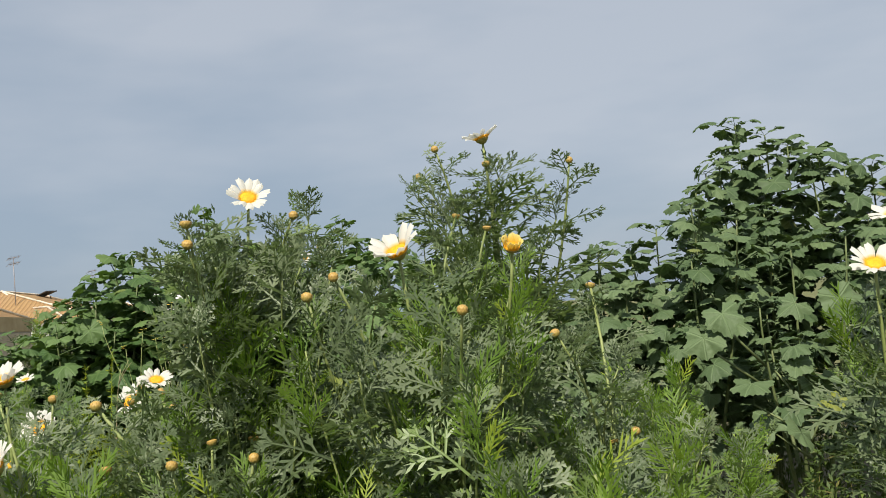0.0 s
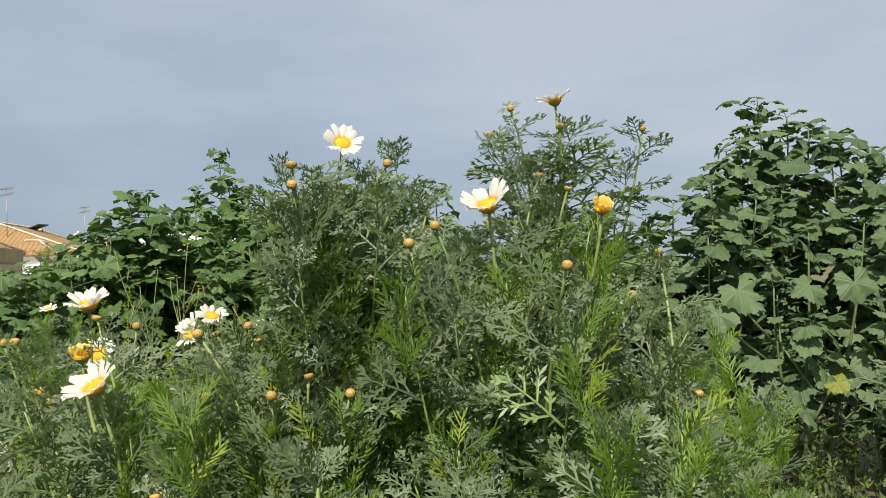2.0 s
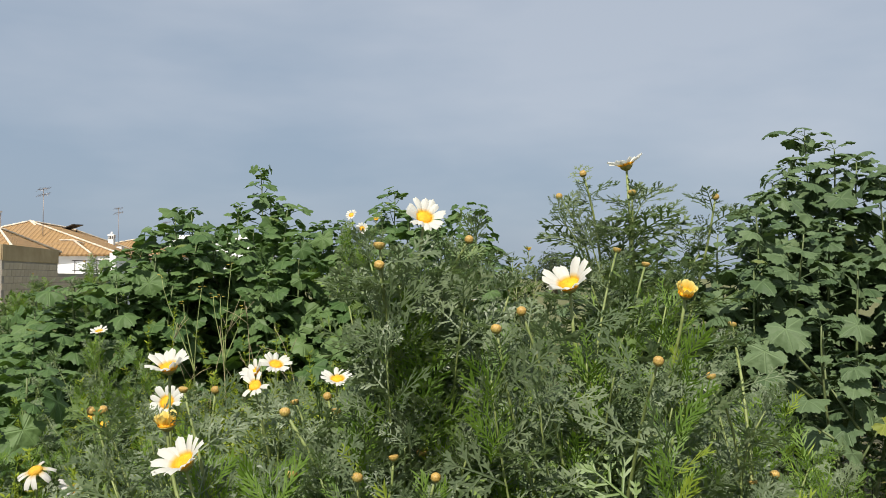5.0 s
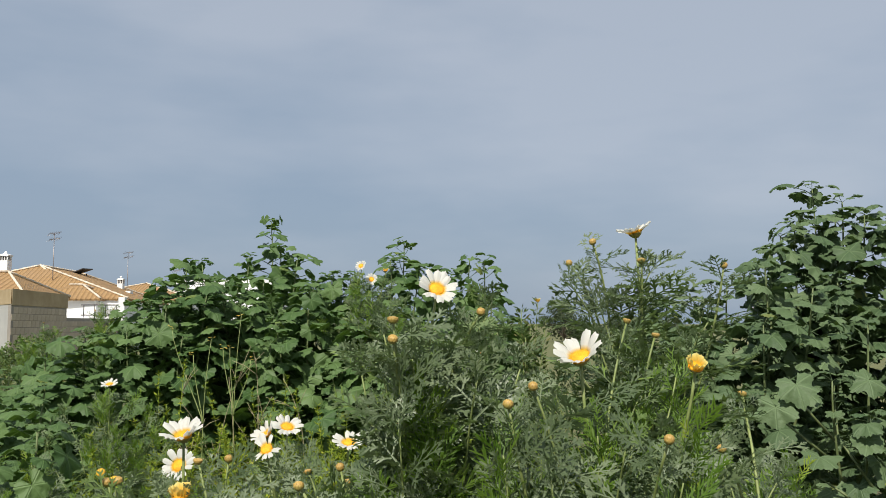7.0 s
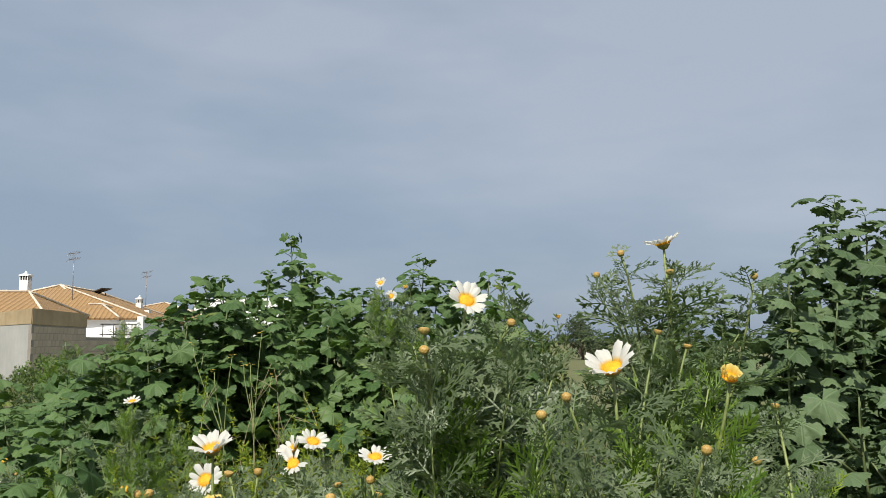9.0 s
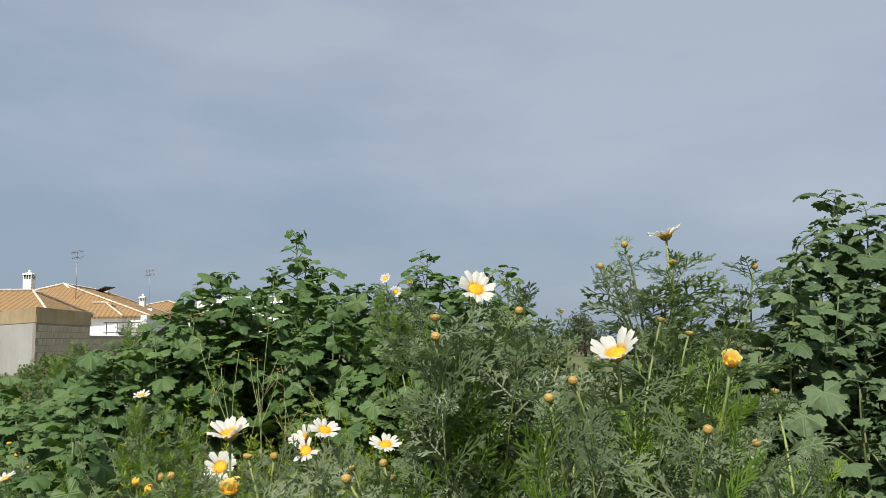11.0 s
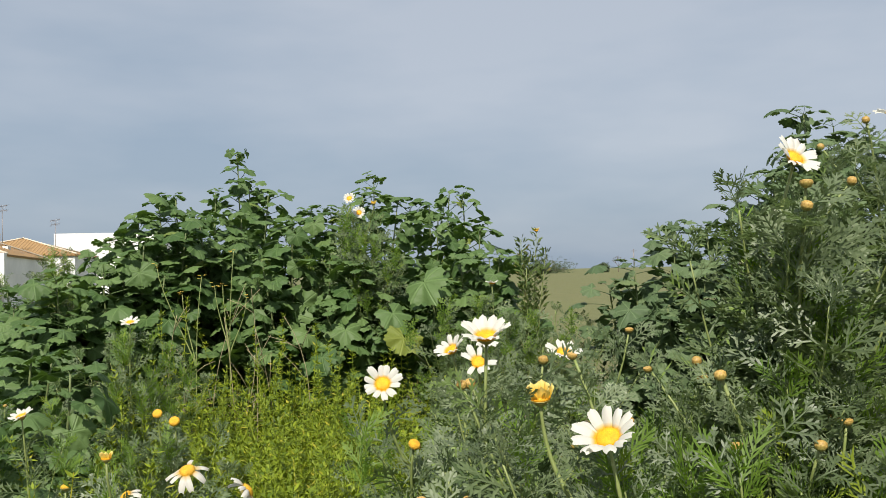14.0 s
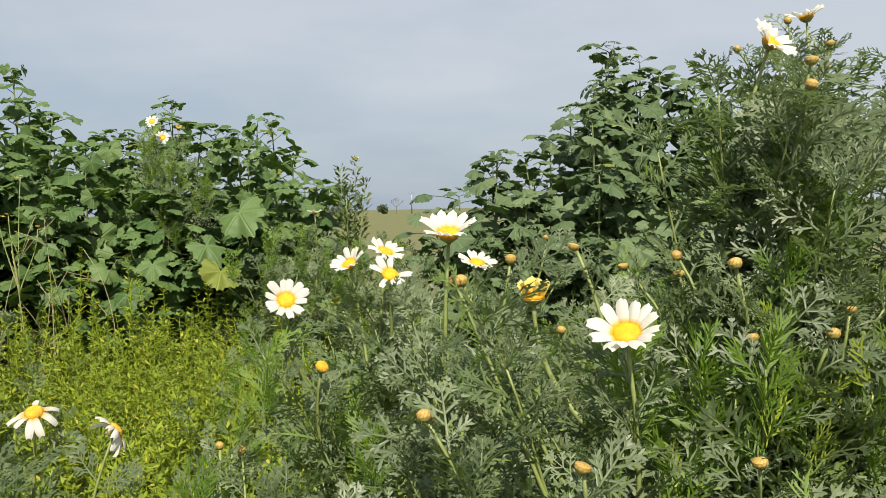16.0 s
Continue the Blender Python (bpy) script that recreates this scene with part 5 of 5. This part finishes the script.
    k = [tuple(off @ Vector(p)) for p in ((-26.0, 55.0, 2.55), (-17.4, 56.0, 2.65), (-18.6, 65.0, 2.65), (-27, 64.0, 2.65))]
    hip_roof(t, k, tuple(off @ Vector((-21.7, 59.5, 3.80))), tuple(off @ Vector((-22.3, 61.5, 3.80))))
    walls(t, k, 0.0)

    # white flat-roofed block
    w = thing("house", (-19, 72, 0), "plain white flat-roofed building", "house", "village houses")
    for lo, hi in (((-4.2, -2.0, 0), (3.7, -1.75, 4.6)), ((-4.2, 5.75, 0), (3.7, 6.0, 4.6)), ((-4.2, -1.75, 0), (-3.95, 5.75, 4.6)), ((3.45, -1.75, 0), (3.7, 5.75, 4.6))):
        box_part("wall", lo, hi, WHITE, w)
    box_part("roof", (-3.95, -1.75, 4.0), (3.45, 5.75, 4.15), PLASTER, w)
    antenna(-20.1, 42.4, 2.85, 5.5)
    antenna(-21.3, 55.0, 2.4, 5.55)
    antenna(-19.9, 60.0, 2.9, 5.0)


village()


def block_wall():
    """A yard wall of grey concrete blocks with a beige rendered band, and a plastered wall round its corner."""
    root = thing("yard_wall", (-13.1, 25, 0), "grey concrete block yard wall with beige rendered top", "wall", kind="structure")
    ang = math.atan2(5.5, -0.9)
    root.rotation_euler = (0, 0, ang)
    high, low, total = 5.6, 1.36, 17.0
    s = Shape()
    s.prism([(0, 0), (high, 0), (high, 0.19), (0.33, 0.19)], 0, 1.70)
    s.box((high, 0.0, 0), (total, 0.19, low))
    part("mortar", s.mesh("mortar", MORTAR, False), root)
    s = Shape()
    s.prism([(-0.02, -0.025), (high + 0.02, -0.025), (high + 0.02, 0.205), (0.36, 0.205)], 1.70, 2.16)
    part("rendered_band", s.mesh("rendered_band", BEIGE, False), root, label="beige rendered top of the wall")
    b = Shape()
    e = 0.006
    b.add([(e, 0, e), (0.394, 0, e), (0.394, 0, 0.194), (e, 0, 0.194), (0.012, -0.012, 0.012), (0.388, -0.012, 0.012), (0.388, -0.012, 0.188), (0.012, -0.012, 0.188)],
          [(4, 5, 6, 7), (0, 1, 5, 4), (1, 2, 6, 5), (2, 3, 7, 6), (3, 0, 4, 7)])
    me = b.mesh("block", BLOCK, False)
    for row in range(8):
        x = -0.2 if row % 2 else 0.0
        while x < total - 0.4:
            if (x < high - 0.3 or 0.2 * row < low - 0.2) and x >= 0 and row >= 0:
                part("block", me, root, Matrix.Translation((x, -0.0, 0.2 * row + 0.05)))
            x += 0.4
    side = thing("yard_wall", (-13.1, 25, 0), "smooth grey plastered yard wall", "wall", kind="structure")
    side.rotation_euler = (0, 0, math.atan2(3.5, -2.9))
    s = Shape()
    s.prism([(0.006, -0.004), (9, -0.004), (9, -0.19), (0.36, -0.19)][::-1], 0, 1.72)
    part("wall_face", s.mesh("wall_face", PLASTER, False), side)
    s = Shape()
    s.prism([(0.0, 0.012), (9, 0.012), (9, -0.19), (0.40, -0.19)][::-1], 1.72, 2.155)
    part("rendered_band", s.mesh("rendered_band", BEIGE, False), side)


block_wall()


def clump_tree(name, at, width, height, seed, label, trunk=0.25, leaf=0.10, count=2600, lumps=9, material=TREE_LEAF, group=""):
    """A tree or shrub: forking limbs and a ragged crown of many small leaves."""
    rng = random.Random(seed)
    root = thing(name, at, label, "tree" if name == "tree" else "shrub", group)
    wood, crown = Shape(), Shape()
    wood.tube([(0, 0, -0.1), (0.03 * width, 0, height * trunk), (0.0, 0.02, height * 0.7)], [0.035 * width, 0.028 * width, 0.012 * width], 8)
    blobs = []
    for i in range(lumps):
        a = rng.uniform(0, 6.28)
        f = math.sqrt(rng.random())
        z = height * (trunk + (0.95 - trunk) * rng.random())
        rad = width * 0.5 * f * (1.05 - 0.55 * abs(z / height - 0.55))
        c = Vector((rad * math.cos(a), rad * math.sin(a), z))
        wood.tube(bezier((0.02, 0, height * trunk * rng.uniform(0.5, 1.1)), (c.x * 0.3, c.y * 0.3, c.z * 0.6), c * 0.9, c, 6), [0.016 * width * (1 - 0.14 * q) for q in range(6)], 5)
        blobs.append((c, width * rng.uniform(0.14, 0.24)))
    for _ in range(count):
        c, rr = rng.choice(blobs)
        d = Vector((rng.gauss(0, 1), rng.gauss(0, 1), rng.gauss(0, 0.8))).normalized()
        p = c + d * rr * rng.uniform(0.45, 1.1)
        if p.z < 0.02:
            continue
        e = Vector((rng.gauss(0, 1), rng.gauss(0, 1), rng.gauss(0, 1))).normalized()
        q = e.orthogonal().normalized() * leaf * 0.3
        ln = leaf * rng.uniform(0.6, 1.4)
        crown.add([p, p + e * ln * 0.5 + q, p + e * ln, p + e * ln * 0.5 - q], [(0, 1, 2, 3)])
    part("trunk", wood.mesh("trunk", TRUNK), root)
    part("crown", crown.mesh("crown", material), root)
    return root


clump_tree("shrub", (6.3, 60, 0), 3.0, 2.6, 301, "rounded dark green shrub at the field edge", 0.1, 0.16, 4000, 14)
clump_tree("shrub", (-11.5, 22.5, 0), 1.4, 0.7, 304, "low green shrub at the foot of the wall", 0.1, 0.08, 1800, 10, SHRUB_LEAF)
clump_tree("tree", (58.9, 210, 0), 3.2, 1.6, 305, "far rounded tree on the skyline", 0.2, 0.45, 1500, 9)
clump_tree("tree", (44, 210, 0), 12, 2.1, 306, "far brownish trees on the skyline", 0.2, 0.5, 1800, 12)
clump_tree("tree", (36, 215, 0), 9, 2.2, 307, "far brownish trees on the skyline", 0.2, 0.5, 1500, 10)
clump_tree("tree", (95, 215, 0), 14, 3.4, 308, "far dark trees on the skyline", 0.2, 0.5, 1800, 12)


def bare_tree(at, height, seed):
    rng = random.Random(seed)
    root = thing("tree", at, "bare leafless tree on the skyline", "tree")
    s = Shape()

    def grow(p, d, ln, rad, depth):
        q = p + d * ln
        s.tube([p, q], [rad, rad * 0.65], 5, False)
        if depth:
            for _ in range(3):
                e = (d + Vector((rng.uniform(-0.7, 0.7), rng.uniform(-0.7, 0.7), rng.uniform(-0.1, 0.5)))).normalized()
                grow(q, e, ln * 0.68, rad * 0.6, depth - 1)

    grow(Vector((0, 0, -0.1)), Vector((0, 0, 1)), height * 0.34, height * 0.022, 4)
    part("trunk", s.mesh("trunk", TRUNK), root)


bare_tree((61, 205, 0), 4.4, 11)
bare_tree((47, 212, 0), 3.6, 12)


def utility_pole(at, height):
    root = thing("utility_pole", at, "slim grey utility pole on the skyline", "pole")
    s = Shape()
    s.tube([(0, 0, -0.1), (0, 0, height)], [0.14, 0.09], 8)
    s.tube([(-0.7, 0, height - 0.4), (0.7, 0, height - 0.4)], [0.05, 0.05], 5)
    part("pole", s.mesh("pole", METAL), root)


utility_pole((63.2, 200, 0), 5.2)
